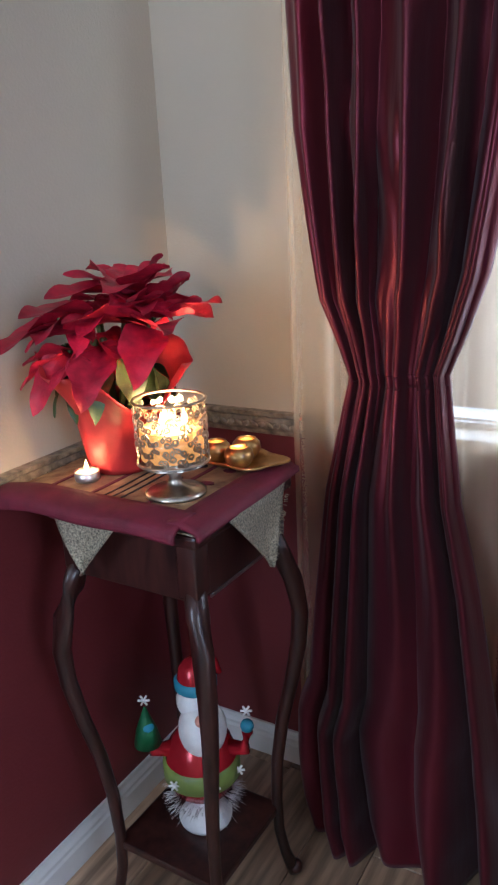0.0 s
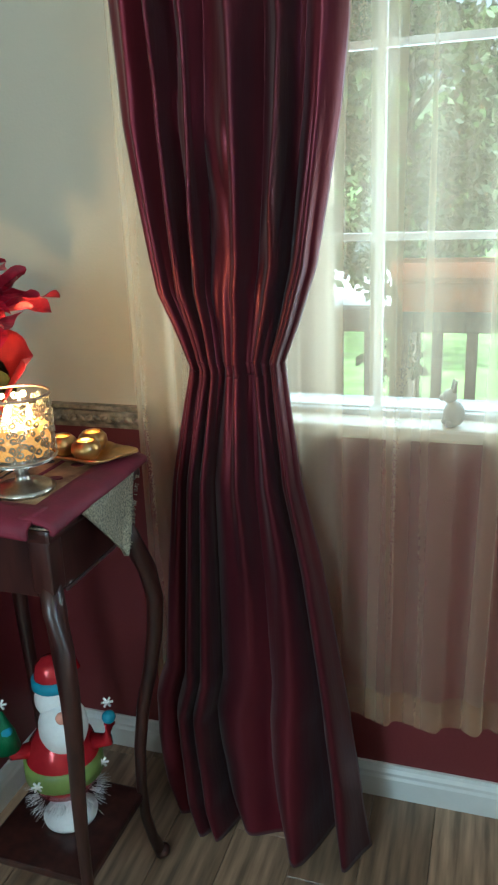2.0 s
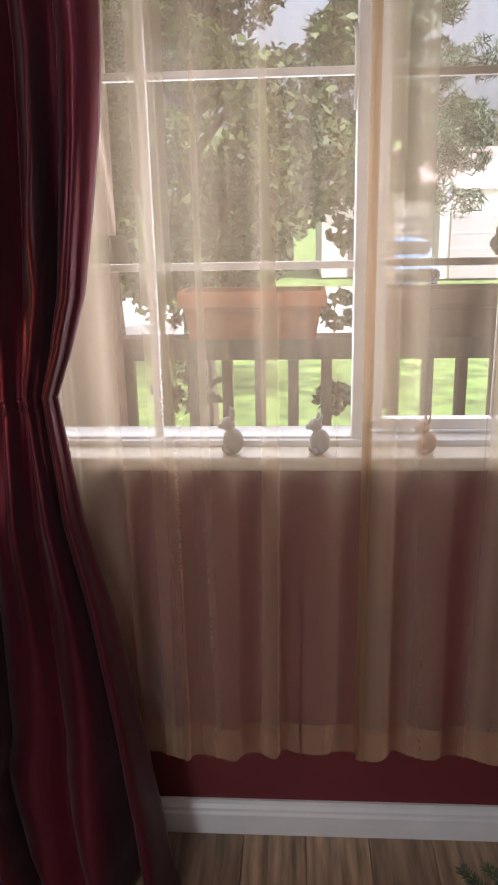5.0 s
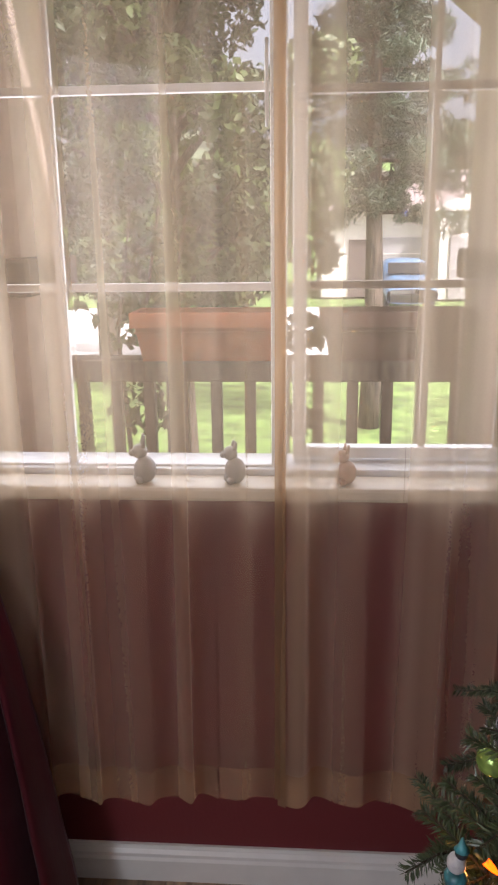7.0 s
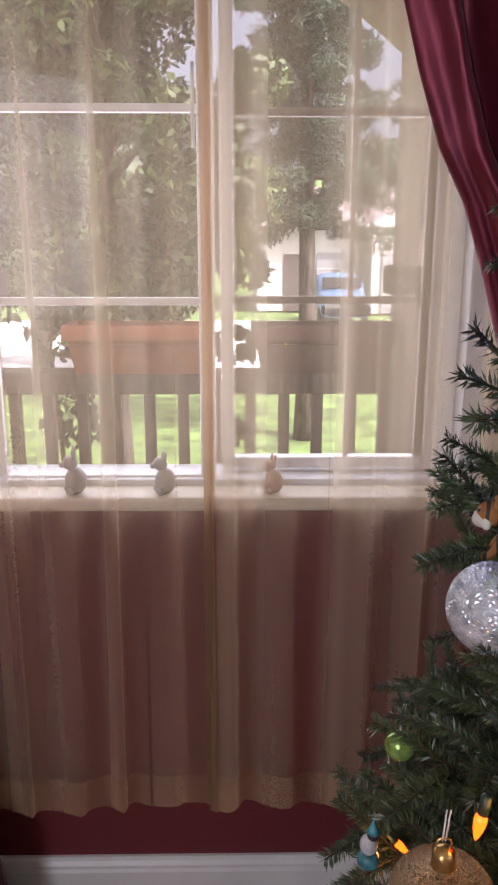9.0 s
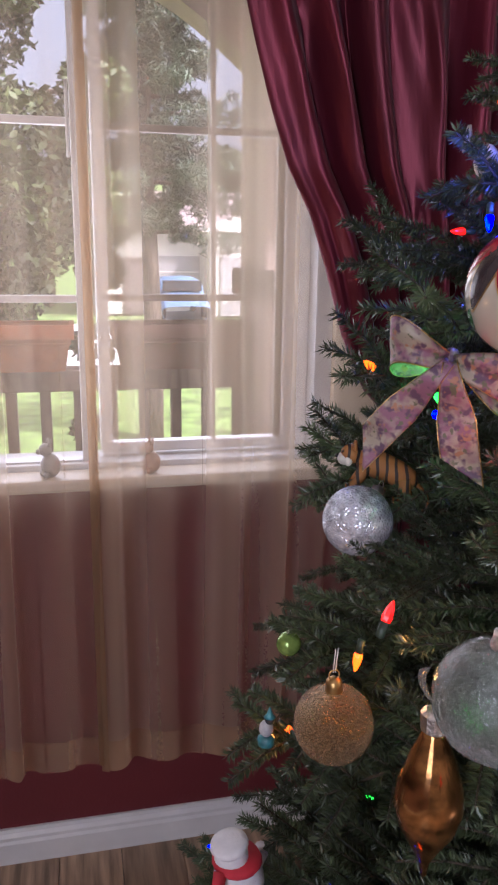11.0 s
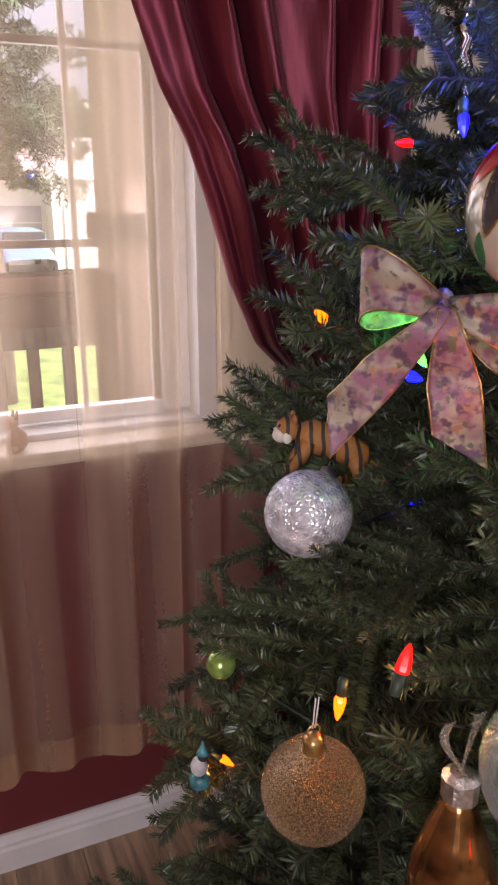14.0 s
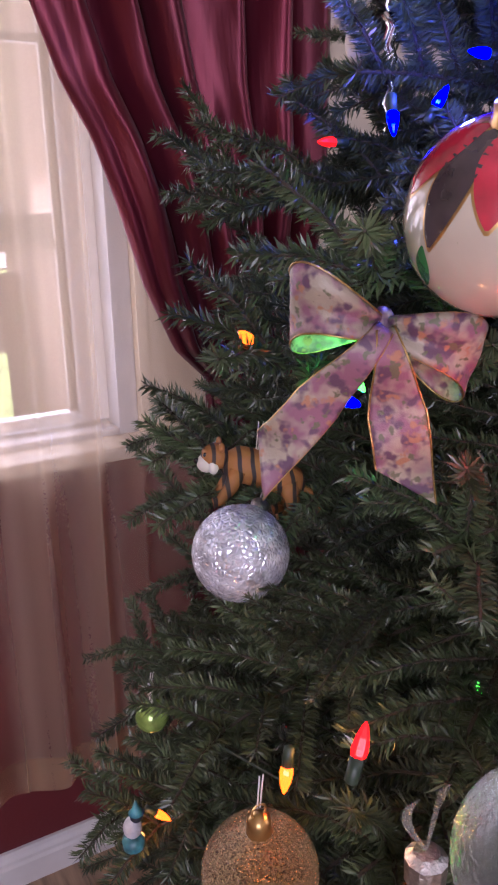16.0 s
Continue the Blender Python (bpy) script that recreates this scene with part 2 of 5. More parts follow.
RAIL = [(0, -0.024), (0.007, -0.024), (0.009, -0.016), (0.015, -0.010), (0.017, 0.004), (0.014, 0.012), (0.021, 0.017), (0.021, 0.024), (0, 0.024)]
def rail_bumps(n, x0, x1, y):
    out = []
    for i in range(n):
        x = x0 + (i + 0.5) * (x1 - x0) / n
        leaf = moved(ball(0.011, 8, 6), pose(x, y - 0.0145, -0.003, 0, 32 if i % 2 else -32, 0) @ Matrix.Diagonal((1.0, 0.5, 0.55, 1)))
        out.append(leaf)
    return join(*out)
def chair_rail(x0, x1, turn):
    n = max(3, int((x1 - x0) / 0.017))
    a = extrude_x(RAIL, x0, x1, 0)
    b = rail_bumps(n, x0, x1, 0)
    ob = new("chair_rail")
    ob.matrix_world = turn
    tagged(ob, "carved antique-painted chair rail moulding", kind="structure")
    put("moulding", mesh("moulding", *a, M_RAIL, False), ob)
    put("carved_leaves", mesh("carved_leaves", *b, M_RAIL), ob)
chair_rail(LW + 0.022, WX0 - 0.05, pose(0, W, RAILZ))
chair_rail(WX1 + 0.05, 2.2, pose(0, W, RAILZ))
chair_rail(-W, 1.2, pose(LW, 0, RAILZ, 0, 0, 90))

# ---- window ----
GY = 1.345
window = new("window_1")
tagged(window, "white vinyl sliding window with tan grilles", kind="structure")
def bar(name, a, b, m, parent, bev=0.003, label=""):
    return put(name, mesh(name, *block(a, b, bev), m, False), parent, label)
for a, b in (((WX0, W + 0.02, WZ0), (WX0 + 0.035, W + 0.12, WZ1)), ((WX1 - 0.035, W + 0.02, WZ0), (WX1, W + 0.12, WZ1)),
             ((WX0 + 0.035, W + 0.02, WZ0), (WX1 - 0.035, W + 0.12, WZ0 + 0.022)), ((WX0 + 0.035, W + 0.02, WZ1 - 0.03), (WX1 - 0.035, W + 0.12, WZ1))):
    bar("window_frame", a, b, M_VINYL, window)
def sash(x0, x1, y, zb, muntins, gm, rail):
    s = put("sash", mesh("sash", *join(
        block((x0, y - 0.014, zb), (x0 + 0.022, y + 0.014, WZ1 - 0.03), 0.003), block((x1 - rail, y - 0.014, zb), (x1, y + 0.014, WZ1 - 0.03), 0.003),
        block((x0 + 0.022, y - 0.014, zb), (x1 - rail, y + 0.014, zb + 0.02), 0.003), block((x0 + 0.022, y - 0.014, WZ1 - 0.055), (x1 - rail, y + 0.014, WZ1 - 0.03), 0.003)), M_VINYL, False), window)
    for x, w in muntins:
        bar("grille", (x - w, y - 0.006, zb + 0.02), (x + w, y + 0.004, WZ1 - 0.055), gm, s, 0.002)
    for z in (1.122, 1.419, 1.716):
        bar("grille", (x0 + 0.022, y - 0.0075, z - 0.0065), (x1 - rail, y + 0.0045, z + 0.0065), gm, s, 0.002)
    p = put("pane", mesh("pane", *block((x0 + 0.02, y + 0.006, zb + 0.01), (x1 - rail + 0.006, y + 0.010, WZ1 - 0.04)), M_PANE, False), s)
    p.visible_shadow = False
M_PANE = bpy.data.materials.new("window_glass")
M_PANE.use_nodes = True
nt = M_PANE.node_tree
nt.nodes.remove(nt.nodes["Principled BSDF"])
tr, gl, mx = nt.nodes.new("ShaderNodeBsdfTransparent"), nt.nodes.new("ShaderNodeBsdfGlossy"), nt.nodes.new("ShaderNodeMixShader")
gl.inputs["Roughness"].default_value = 0.02
mx.inputs[0].default_value = 0.01
nt.links.new(tr.outputs[0], mx.inputs[1]); nt.links.new(gl.outputs[0], mx.inputs[2]); nt.links.new(mx.outputs[0], nt.nodes["Material Output"].inputs[0])
sash(WX0 + 0.035, 0.553, GY - 0.012, 0.806, ((0.183, 0.0075),), M_VINYL, 0.026)
sash(0.562, WX1 - 0.035, GY + 0.022, 0.828, ((0.782, 0.0045), (0.912, 0.0085)), M_GRILLE, 0.052)
latch = put("latch", mesh("latch", *join(tube([(0.523, GY - 0.035, 1.36), (0.523, GY - 0.05, 1.38), (0.523, GY - 0.05, 1.46), (0.523, GY - 0.035, 1.48)], 0.003, 8)), M_VINYL), window)
static("window_sill", join(block((WX0 - 0.05, W - 0.052, 0.788), (WX1 + 0.05, W + 0.02, 0.812), 0.006)), M_SILL, "cream painted window stool")

# ---- sheer curtains ----
def sheer_panel(x0, x1, seed, n, edge_in):
    r = np.random.default_rng(seed)
    ends = np.cumsum(r.uniform(0.6, 1.4, n))
    ends = np.concatenate([[0], ends / ends[-1]])                # folds of uneven width
    amp, dep = r.uniform(0.5, 1.1, n + 2), r.uniform(0.65, 1.2, n + 2)
    L = x1 - x0
    def fn(u, v):
        z = 2.12 - v * (2.12 - 0.250)
        k = float(np.interp(u, ends, range(n + 1)))
        i = int(min(k, n - 1e-6))
        f = k - i
        w = f * f * (3 - 2 * f)
        A = amp[i] * (1 - w) + amp[i + 1] * w
        D = dep[i] * (1 - w) + dep[i + 1] * w
        th = 2 * math.pi * k + 0.35 * math.sin(1.6 * v + 2.3 * i + seed)
        edge = min(1.0, min(u, 1 - u) * 14)
        loose = 0.8 + 0.35 * v
        sway = 0.008 * math.sin(2.6 * v + 5 * u + seed) * v
        x = x0 + L * u + 0.105 * L * (ends[i + 1] - ends[i]) * A * edge * math.sin(th) + sway * edge
        y = 1.202 + 0.019 * D * loose * math.cos(th) + 0.004 * math.sin(4 * v + 9 * u)
        z -= v ** 6 * (0.017 * math.cos(th - 0.5) + 0.012 * math.sin(0.9 * k + seed))
        if u > 0.5 and edge_in > 0 or u < 0.5 and edge_in < 0:
            z -= 0.02 * v * (1 - edge)
        return Vector((x, y, z))
    ob = thing("sheer_curtain", "ivory voile sheer curtain panel with soft pleats over the window", "curtain", "sheer curtains")
    put("panel", mesh("panel", *grid(fn, n * 30, 40), M_SHEER), ob)
    put("bottom_hem", mesh("bottom_hem", *grid(lambda u, v: fn(u, 1 - 0.034 * v) + Vector((0, -0.002, 0)), n * 30, 2), M_HEMB), ob, "denser turned-up bottom hem")
    if edge_in > 0:
        put("side_hem", mesh("side_hem", *grid(lambda u, v: fn(1 - 0.018 * (1 - u), v) + Vector((0, -0.003, 0)), 8, 60), M_HEM), ob, "tan folded side hem")
    else:
        put("side_hem", mesh("side_hem", *grid(lambda u, v: fn(0.015 * u, v) + Vector((-0.006, -0.006 - 0.002 * math.sin(30 * v), 0)), 8, 60), M_HEM), ob, "tan folded side hem")
sheer_panel(-0.245, 0.553, 3, 9, 1)
sheer_panel(0.545, 1.30, 11, 8, -1)

# ---- drapes ----
def drape(left, right, depth, tie_z, seed, n, skirt):
    r = np.random.default_rng(seed)
    ph = r.uniform(0, 6.28, 6)
    ends = np.cumsum(r.uniform(0.55, 1.45, n))
    ends = np.concatenate([[0], ends / ends[-1]])                # folds of uneven width
    high = r.uniform(0.55, 1.25, n + 1)
    creases = [(r.uniform(0.1, 0.9), r.uniform(1.05, 2.0), r.uniform(0.05, 0.16), r.choice([-1, 1]) * r.uniform(0.2, 0.7)) for k in range(22)]
    def fn(u, v, lift=0.0):
        z = 2.16 - v * 2.157
        a, b = lerp(left, z), lerp(right, z)
        g = math.exp(-((z - tie_z) / 0.15) ** 2)                # gathered at the tie
        near = math.exp(-((z - tie_z) / 0.34) ** 2)
        below = max(0.0, (tie_z - z) / tie_z)
        rim = min(1.0, 7 * u * (1 - u))
        uu = min(max(u + 0.036 * math.sin(2.6 * z + ph[0] + 5 * u) * rim * (1 - 0.6 * g), 0.0), 1.0)
        k = float(np.interp(uu, ends, range(n + 1)))
        i = int(min(k, n - 1e-6)); f = k - i
        tubeish = 0.45 * math.sin(math.pi * f) ** 0.8 + 0.55 * math.sin(math.pi * f) ** 2
        h = high[i] * tubeish
        x = a + (b - a) * u + 0.006 * math.sin(2 * math.pi * k + ph[2] + 2 * z) * (1 - g) * rim
        y = depth + 0.018 - (0.046 + 0.016 * below) * (1 - 0.5 * g) * h + 0.007 * math.sin(2 * math.pi * 1.37 * k + ph[5] + 1.5 * z) * (1 - g)
        # small pleats drawn together by the tie
        y -= near * 0.0065 * math.sin(2 * math.pi * 2.6 * k + ph[1]) * (0.4 + 0.6 * tubeish)
        # slanting pulls in the stiff cloth
        for cu, cz, ln, sl in creases:
            dz = (z - cz) / ln
            if abs(dz) < 2.2:
                y -= 0.012 * math.exp(-dz * dz - ((u - cu - sl * (z - cz) * 0.6) / 0.028) ** 2)
        y += 0.008 * abs(2 * u - 1) ** 3                         # edges turn back
        for cu, w, d in skirt:
            y -= d * below ** 1.5 * math.exp(-((u - cu) / w) ** 2)
        y += 0.005 * math.sin(21 * z + 9 * u + ph[3]) * math.exp(-((z - 0.14) / 0.12) ** 2) + 0.003 * math.sin(9 * z + 8 * u + ph[4])
        if z < 0.10:
            x += 0.007 * math.sin(2 * math.pi * k + 1.0) * (0.10 - z) / 0.10
        return Vector((x, y - lift, max(z, 0.003)))
    ob = thing("drape", "burgundy taffeta drape gathered by a tieback, hem on the floor", "curtain", "drapes beside the window")
    p = put("panel", mesh("panel", *grid(fn, 200, 190), M_SATIN), ob)
    so = p.modifiers.new("thickness", "SOLIDIFY")
    so.thickness = 0.003
    vt = (2.16 - tie_z) / 2.157
    def band(u, v):
        q = fn(u, vt + 0.010 * (v - 0.5) + 0.004 * math.sin(3 * u), 0.0022)
        return q
    t = put("tieback", mesh("tieback", *grid(band, 120, 3), M_SATIN), ob, "narrow burgundy fabric tieback")
    t.modifiers.new("thickness", "SOLIDIFY").thickness = 0.002
    return ob

DL = [(0.0, -0.200), (0.067, -0.222), (0.18, -0.232), (0.26, -0.230), (0.335, -0.200), (0.586, -0.173), (0.72, -0.158), (0.86, -0.130), (0.92, -0.116), (0.986, -0.140), (1.05, -0.166), (1.2, -0.188), (1.31, -0.204), (1.46, -0.212), (2.2, -0.25)]
DR = [(0.0, 0.206), (0.29, 0.166), (0.41, 0.144), (0.57, 0.114), (0.725, 0.076), (0.87, 0.057), (0.935, 0.050), (1.0, 0.076), (1.09, 0.106), (1.21, 0.127), (1.32, 0.144), (1.43, 0.155), (2.2, 0.18)]
drape(DL, DR, 1.155, 0.93, 5, 6, ((0.69, 0.085, 0.085), (0.95, 0.075, 0.06), (0.25, 0.16, 0.03), (0.82, 0.05, -0.025)))
EL = [(0.0, 0.98), (0.5, 1.03), (0.86, 1.075), (0.92, 1.075), (0.97, 1.025), (1.07, 0.978), (1.18, 0.944), (1.27, 0.912), (1.34, 0.874), (1.44, 0.840), (1.53, 0.815), (1.75, 0.76), (2.2, 0.68)]
ER = [(0.0, 1.36), (0.5, 1.30), (0.86, 1.22), (0.93, 1.23), (1.05, 1.26), (1.2, 1.285), (1.45, 1.294), (2.2, 1.30)]
drape(EL, ER, 1.155, 0.92, 8, 6, ((0.3, 0.15, 0.03), (0.7, 0.15, 0.03)))
rod = thing("curtain_rod", "dark metal curtain rod carrying the drapes", "curtain rod")
put("rod", mesh("rod", *tube([(-0.33, 1.165, 2.18), (1.42, 1.165, 2.18)], 0.012, 12), M_WOOD), rod)
for x in (-0.33, 1.42):
    put("finial", mesh("finial", *moved(ball(0.025, 14, 10), pose(x, 1.165, 2.18)), M_WOOD), rod)
    put("bracket", mesh("bracket", *block((x + (0.03 if x < 0 else -0.05), 1.16, 2.165), (x + (0.05 if x < 0 else -0.03), W, 2.18), 0.003), M_WOOD, False), rod)
inner = thing("sheer_rod", "thin white rod carrying the sheer curtains", "curtain rod")
put("rod", mesh("rod", *tube([(-0.30, 1.214, 2.12), (1.40, 1.214, 2.12)], 0.007, 10), M_VINYL), inner)
for x in (-0.29, 1.39):
    put("bracket", mesh("bracket", *block((x - 0.008, 1.21, 2.11), (x + 0.008, W, 2.13), 0.002), M_VINYL, False), inner)

# ---- outside ----
M_GRASS = mat("lawn", (0.16, 0.25, 0.06), 0.9, var=0.35, scale=4, bump=0.6, bscale=30, dist=0.03)
M_ROAD = mat("pale_concrete", (0.55, 0.54, 0.52), 0.85, var=0.12, scale=2, bump=0.2, bscale=40)
M_DECK = mat("porch_slab", (0.35, 0.31, 0.28), 0.8, var=0.15, scale=5, bump=0.2)
M_STUCCO = mat("pink_stucco", (0.74, 0.57, 0.50), 0.9, var=0.08, scale=12, bump=0.6, bscale=120, dist=0.004)
M_RAILW = mat("weathered_railing", (0.22, 0.17, 0.15), 0.7, var=0.25, scale=15, bump=0.2, stretch=(3, 3, 0.5))
M_TERRA = mat("terracotta", (0.50, 0.17, 0.08), 0.75, var=0.14, scale=18, bump=0.15)
M_BROWNPOT = mat("brown_planter", (0.17, 0.09, 0.075), 0.7, var=0.14, scale=18, bump=0.15)
M_SOIL = mat("potting_soil", (0.05, 0.035, 0.025), 0.95, var=0.3, bump=0.8, bscale=80, dist=0.01)
M_BARK = mat("bark", (0.12, 0.09, 0.07), 0.9, var=0.4, scale=10, bump=1.0, bscale=30, stretch=(3, 3, 0.5), dist=0.02)
M_LEAF1 = mat("oak_leaves", (0.080, 0.118, 0.026), 0.6, var=0.6, scale=1.6, bump=0)
M_LEAF2 = mat("pine_needles_far", (0.060, 0.095, 0.052), 0.6, var=0.4, scale=2.5, bump=0)
M_LEAF3 = mat("vine_leaves", (0.07, 0.11, 0.03), 0.5, var=0.4, scale=20, bump=0)
M_HOUSEW = mat("house_stucco", (0.62, 0.58, 0.53), 0.9, var=0.06, scale=2, bump=0.2, bscale=30)
M_ROOF = mat("roof_tiles", (0.27, 0.21, 0.20), 0.85, var=0.2, scale=6, bump=0.4, bscale=20)
M_GARAGE = mat("garage_door_paint", (0.32, 0.30, 0.30), 0.6, var=0.06, bump=0.05)
M_DARK = mat("dark_cushion", (0.10, 0.075, 0.07), 0.8, var=0.15, bump=0.2)
M_HILL = mat("wooded_hill", (0.10, 0.12, 0.07), 0.95, var=0.5, scale=0.15, bump=0.8, bscale=0.5, dist=2)
M_CARB = mat("blue_car_paint", (0.10, 0.17, 0.27), 0.35, var=0.02, bump=0)
M_BLACK = mat("black_rubber", (0.02, 0.02, 0.02), 0.7, bump=0.1)
GZ = -0.55
def ground_fn(u, v):
    x, y = (u - 0.5) * 900, 1.6 + 800 * v ** 3 - 0.0
    z = GZ - 0.10 * min(1, max(0, (y - 8) / 8)) + 26 * max(0, min(1, (y - 90) / 200)) ** 1.5 * (0.7 + 0.3 * math.sin(x * 0.02 + 1) + 0.12 * math.sin(x * 0.07))
    return Vector((x, y, z))
static("ground", grid(ground_fn, 80, 60), M_GRASS, "green lawn and ground reaching to the hills", True)
static("road", block((-60, 10.8, GZ - 0.5), (60, 20.5, GZ - 0.03)), M_ROAD, "pale sunlit concrete street and drive")
static("porch_floor", block((-3, W + T, -0.6), (4, 2.6, -0.04)), M_DECK, "porch slab outside the window")
hill = static("backdrop_hill", grid(lambda u, v: Vector(((u - 0.35) * 420, 150 + 60 * v, -3 + (24 + 6 * math.sin(9 * u) + 3 * math.sin(23 * u + 1) + 0.8 * math.sin(90 * u)) * math.sin(math.pi * min(1, v * 1.0) / 1.0 * 0.5))), 120, 12), M_HILL, "distant wooded hill", True)

railing = thing("porch_railing", "weathered wooden porch railing with square balusters", "railing")
put("top_rail", mesh("top_rail", *block((-1.2, 2.36, 0.775), (2.6, 2.46, 0.845), 0.006), M_RAILW, False), railing)
put("bottom_rail", mesh("bottom_rail", *block((-1.2, 2.39, 0.06), (2.6, 2.43, 0.12), 0.004), M_RAILW, False), railing)
bal = mesh("baluster", *block((-0.017, -0.017, 0.12), (0.017, 0.017, 0.775), 0.002), M_RAILW, False)
for k in range(36):
    put("baluster", bal, railing, "", pose(-1.155 + 0.105 * k, 2.41, 0))
for x in (-1.2, 2.55):
    put("post", mesh("post", *block((x - 0.05, 2.36, -0.04), (x + 0.05, 2.46, 0.95), 0.004), M_RAILW, False), railing)

def stucco_post(x0, x1, y0, y1, label):
    p = thing("porch_post", label, "porch post", "porch posts")
    put("shaft", mesh("shaft", *block((x0, y0, -0.04), (x1, y1, 2.3), 0.012), M_STUCCO, False), p)
    put("base", mesh("base", *block((x0 - 0.03, y0 - 0.03, -0.04), (x1 + 0.03, y1 + 0.03, 0.35), 0.015), M_STUCCO, False), p)
    put("collar", mesh("collar", *block((x0 - 0.025, y0 - 0.025, 1.07), (x1 + 0.025, y1 + 0.025, 1.16), 0.012), M_DARK, False), p, "dark band round the post")
stucco_post(-0.55, -0.07, 1.86, 2.2, "pink stucco porch post with a dark band")
stucco_post(1.085, 1.5, 2.2, 2.55, "stucco porch post with a dark band, in shade")
# arched beam over the porch opening
def arch(u, v):
    x = -0.6 + 2.2 * u
    zb = 2.02 - 0.9 * max(0, (x - 0.75)) ** 1.35 - 0.25 * max(0, (-0.05 - x)) ** 1.1
    return Vector((x, 2.5, zb + (2.6 - zb) * v))
fr = grid(arch, 40, 1)
bk = ([p + Vector((0, 0.14, 0)) for p in fr[0]], [f[::-1] for f in fr[1]])
und = grid(lambda u, v: arch(u, 0) + Vector((0, 0.14 * v, 0)), 40, 1)
beam = thing("porch_beam", "pale arched stucco beam over the porch opening", "beam")
put("beam", mesh("beam", *join(fr, bk, und), M_STUCCO), beam)
put("porch_roof", mesh("porch_roof", *block((-3, W + T, 2.6), (4, 2.9, 2.68)), M_RAILW, False), beam)

def window_box(x0, x1, z0, z1, m, label, plants):
    p = thing("planter_box", label, "planter", "planters on the railing")
    y0, y1 = 2.30, 2.47
    t = 0.022
    outer = lambda s, z: [(x0 + t * (1 - s), y0 + t * (1 - s), z), (x1 - t * (1 - s), y0 + t * (1 - s), z), (x1 - t * (1 - s), y1 - t * (1 - s), z), (x0 + t * (1 - s), y1 - t * (1 - s), z)]
    rings = [outer(0, z0), outer(0.78, z1 - 0.045), outer(1.35, z1 - 0.043), outer(1.4, z1), outer(0.7, z1), outer(0.4, z1 - 0.03)]
    V = [q for r in rings for q in r]
    F = [[4 * j + i, 4 * j + (i + 1) % 4, 4 * j + 4 + (i + 1) % 4, 4 * j + 4 + i] for j in range(len(rings) - 1) for i in range(4)] + [[3, 2, 1, 0], [20, 21, 22, 23]]
    put("box", mesh("box", V, F, m, False), p)
    put("ridge", mesh("ridge", *block((x0 + 0.003, y0 + 0.003, z1 - 0.062), (x1 - 0.003, y1 - 0.003, z1 - 0.055), 0.002), m, False), p)
    put("soil", mesh("soil", *block((x0 + 0.02, y0 + 0.02, z1 - 0.04), (x1 - 0.02, y1 - 0.02, z1 - 0.018), 0.004), M_SOIL, False), p)
    return p
window_box(0.085, 0.510, 0.846, 0.99, M_TERRA, "orange terracotta window box on the railing", 1)
window_box(0.640, 1.060, 0.846, 0.99, M_BROWNPOT, "dull brown window box on the railing", 0)

chair = thing("patio_chair", "dark round-backed patio chair on the porch lawn side", "chair")
def cushion(u, v):
    a, b = 2 * math.pi * u, math.pi * v
    sx = abs(math.cos(a)) ** 0.6 * math.copysign(1, math.cos(a)) * 0.34
    return Vector((1.50 + sx * math.sin(b) ** 0.5, 3.05 + 0.06 * math.sin(a) * math.sin(b) ** 0.5, 1.09 - 0.07 * math.cos(b)))
put("backrest", mesh("backrest", *grid(cushion, 32, 12, True), M_DARK), chair)
put("seat", mesh("seat", *block((1.2, 2.75, 0.0), (1.8, 3.1, 0.12), 0.03), M_DARK), chair)
for x in (1.24, 1.76):
    put("rear_leg", mesh("rear_leg", *tube([(x, 3.05, GZ), (x, 3.05, 1.05)], 0.02, 8), M_DARK), chair)
    put("front_leg", mesh("front_leg", *tube([(x, 2.78, GZ), (x, 2.78, 0.02)], 0.02, 8), M_DARK), chair)

def leaves_cloud(centres, radii, count, size, r, flat=0.5):
    """Leaf blades strewn through clumps."""
    V = np.zeros((count * 4, 3)); F = []
    c = r.integers(0, len(centres), count)
    d = r.normal(size=(count, 3)); d /= np.linalg.norm(d, axis=1)[:, None]
    rad = np.array(radii)[c] * r.uniform(0.35, 1.0, count) ** 0.5
    p = np.array(centres)[c] + d * rad[:, None] * np.array([1, 1, 0.8])
    a = r.normal(size=(count, 3)); a /= np.linalg.norm(a, axis=1)[:, None]
    b = np.cross(a, r.normal(size=(count, 3))); b /= np.linalg.norm(b, axis=1)[:, None]
    s = size * r.uniform(0.6, 1.4, count)[:, None]
    V[0::4], V[1::4], V[2::4], V[3::4] = p - a * s, p + b * s * flat, p + a * s, p - b * s * flat
    return V.tolist(), [[4 * i, 4 * i + 1, 4 * i + 2, 4 * i + 3] for i in range(count)]

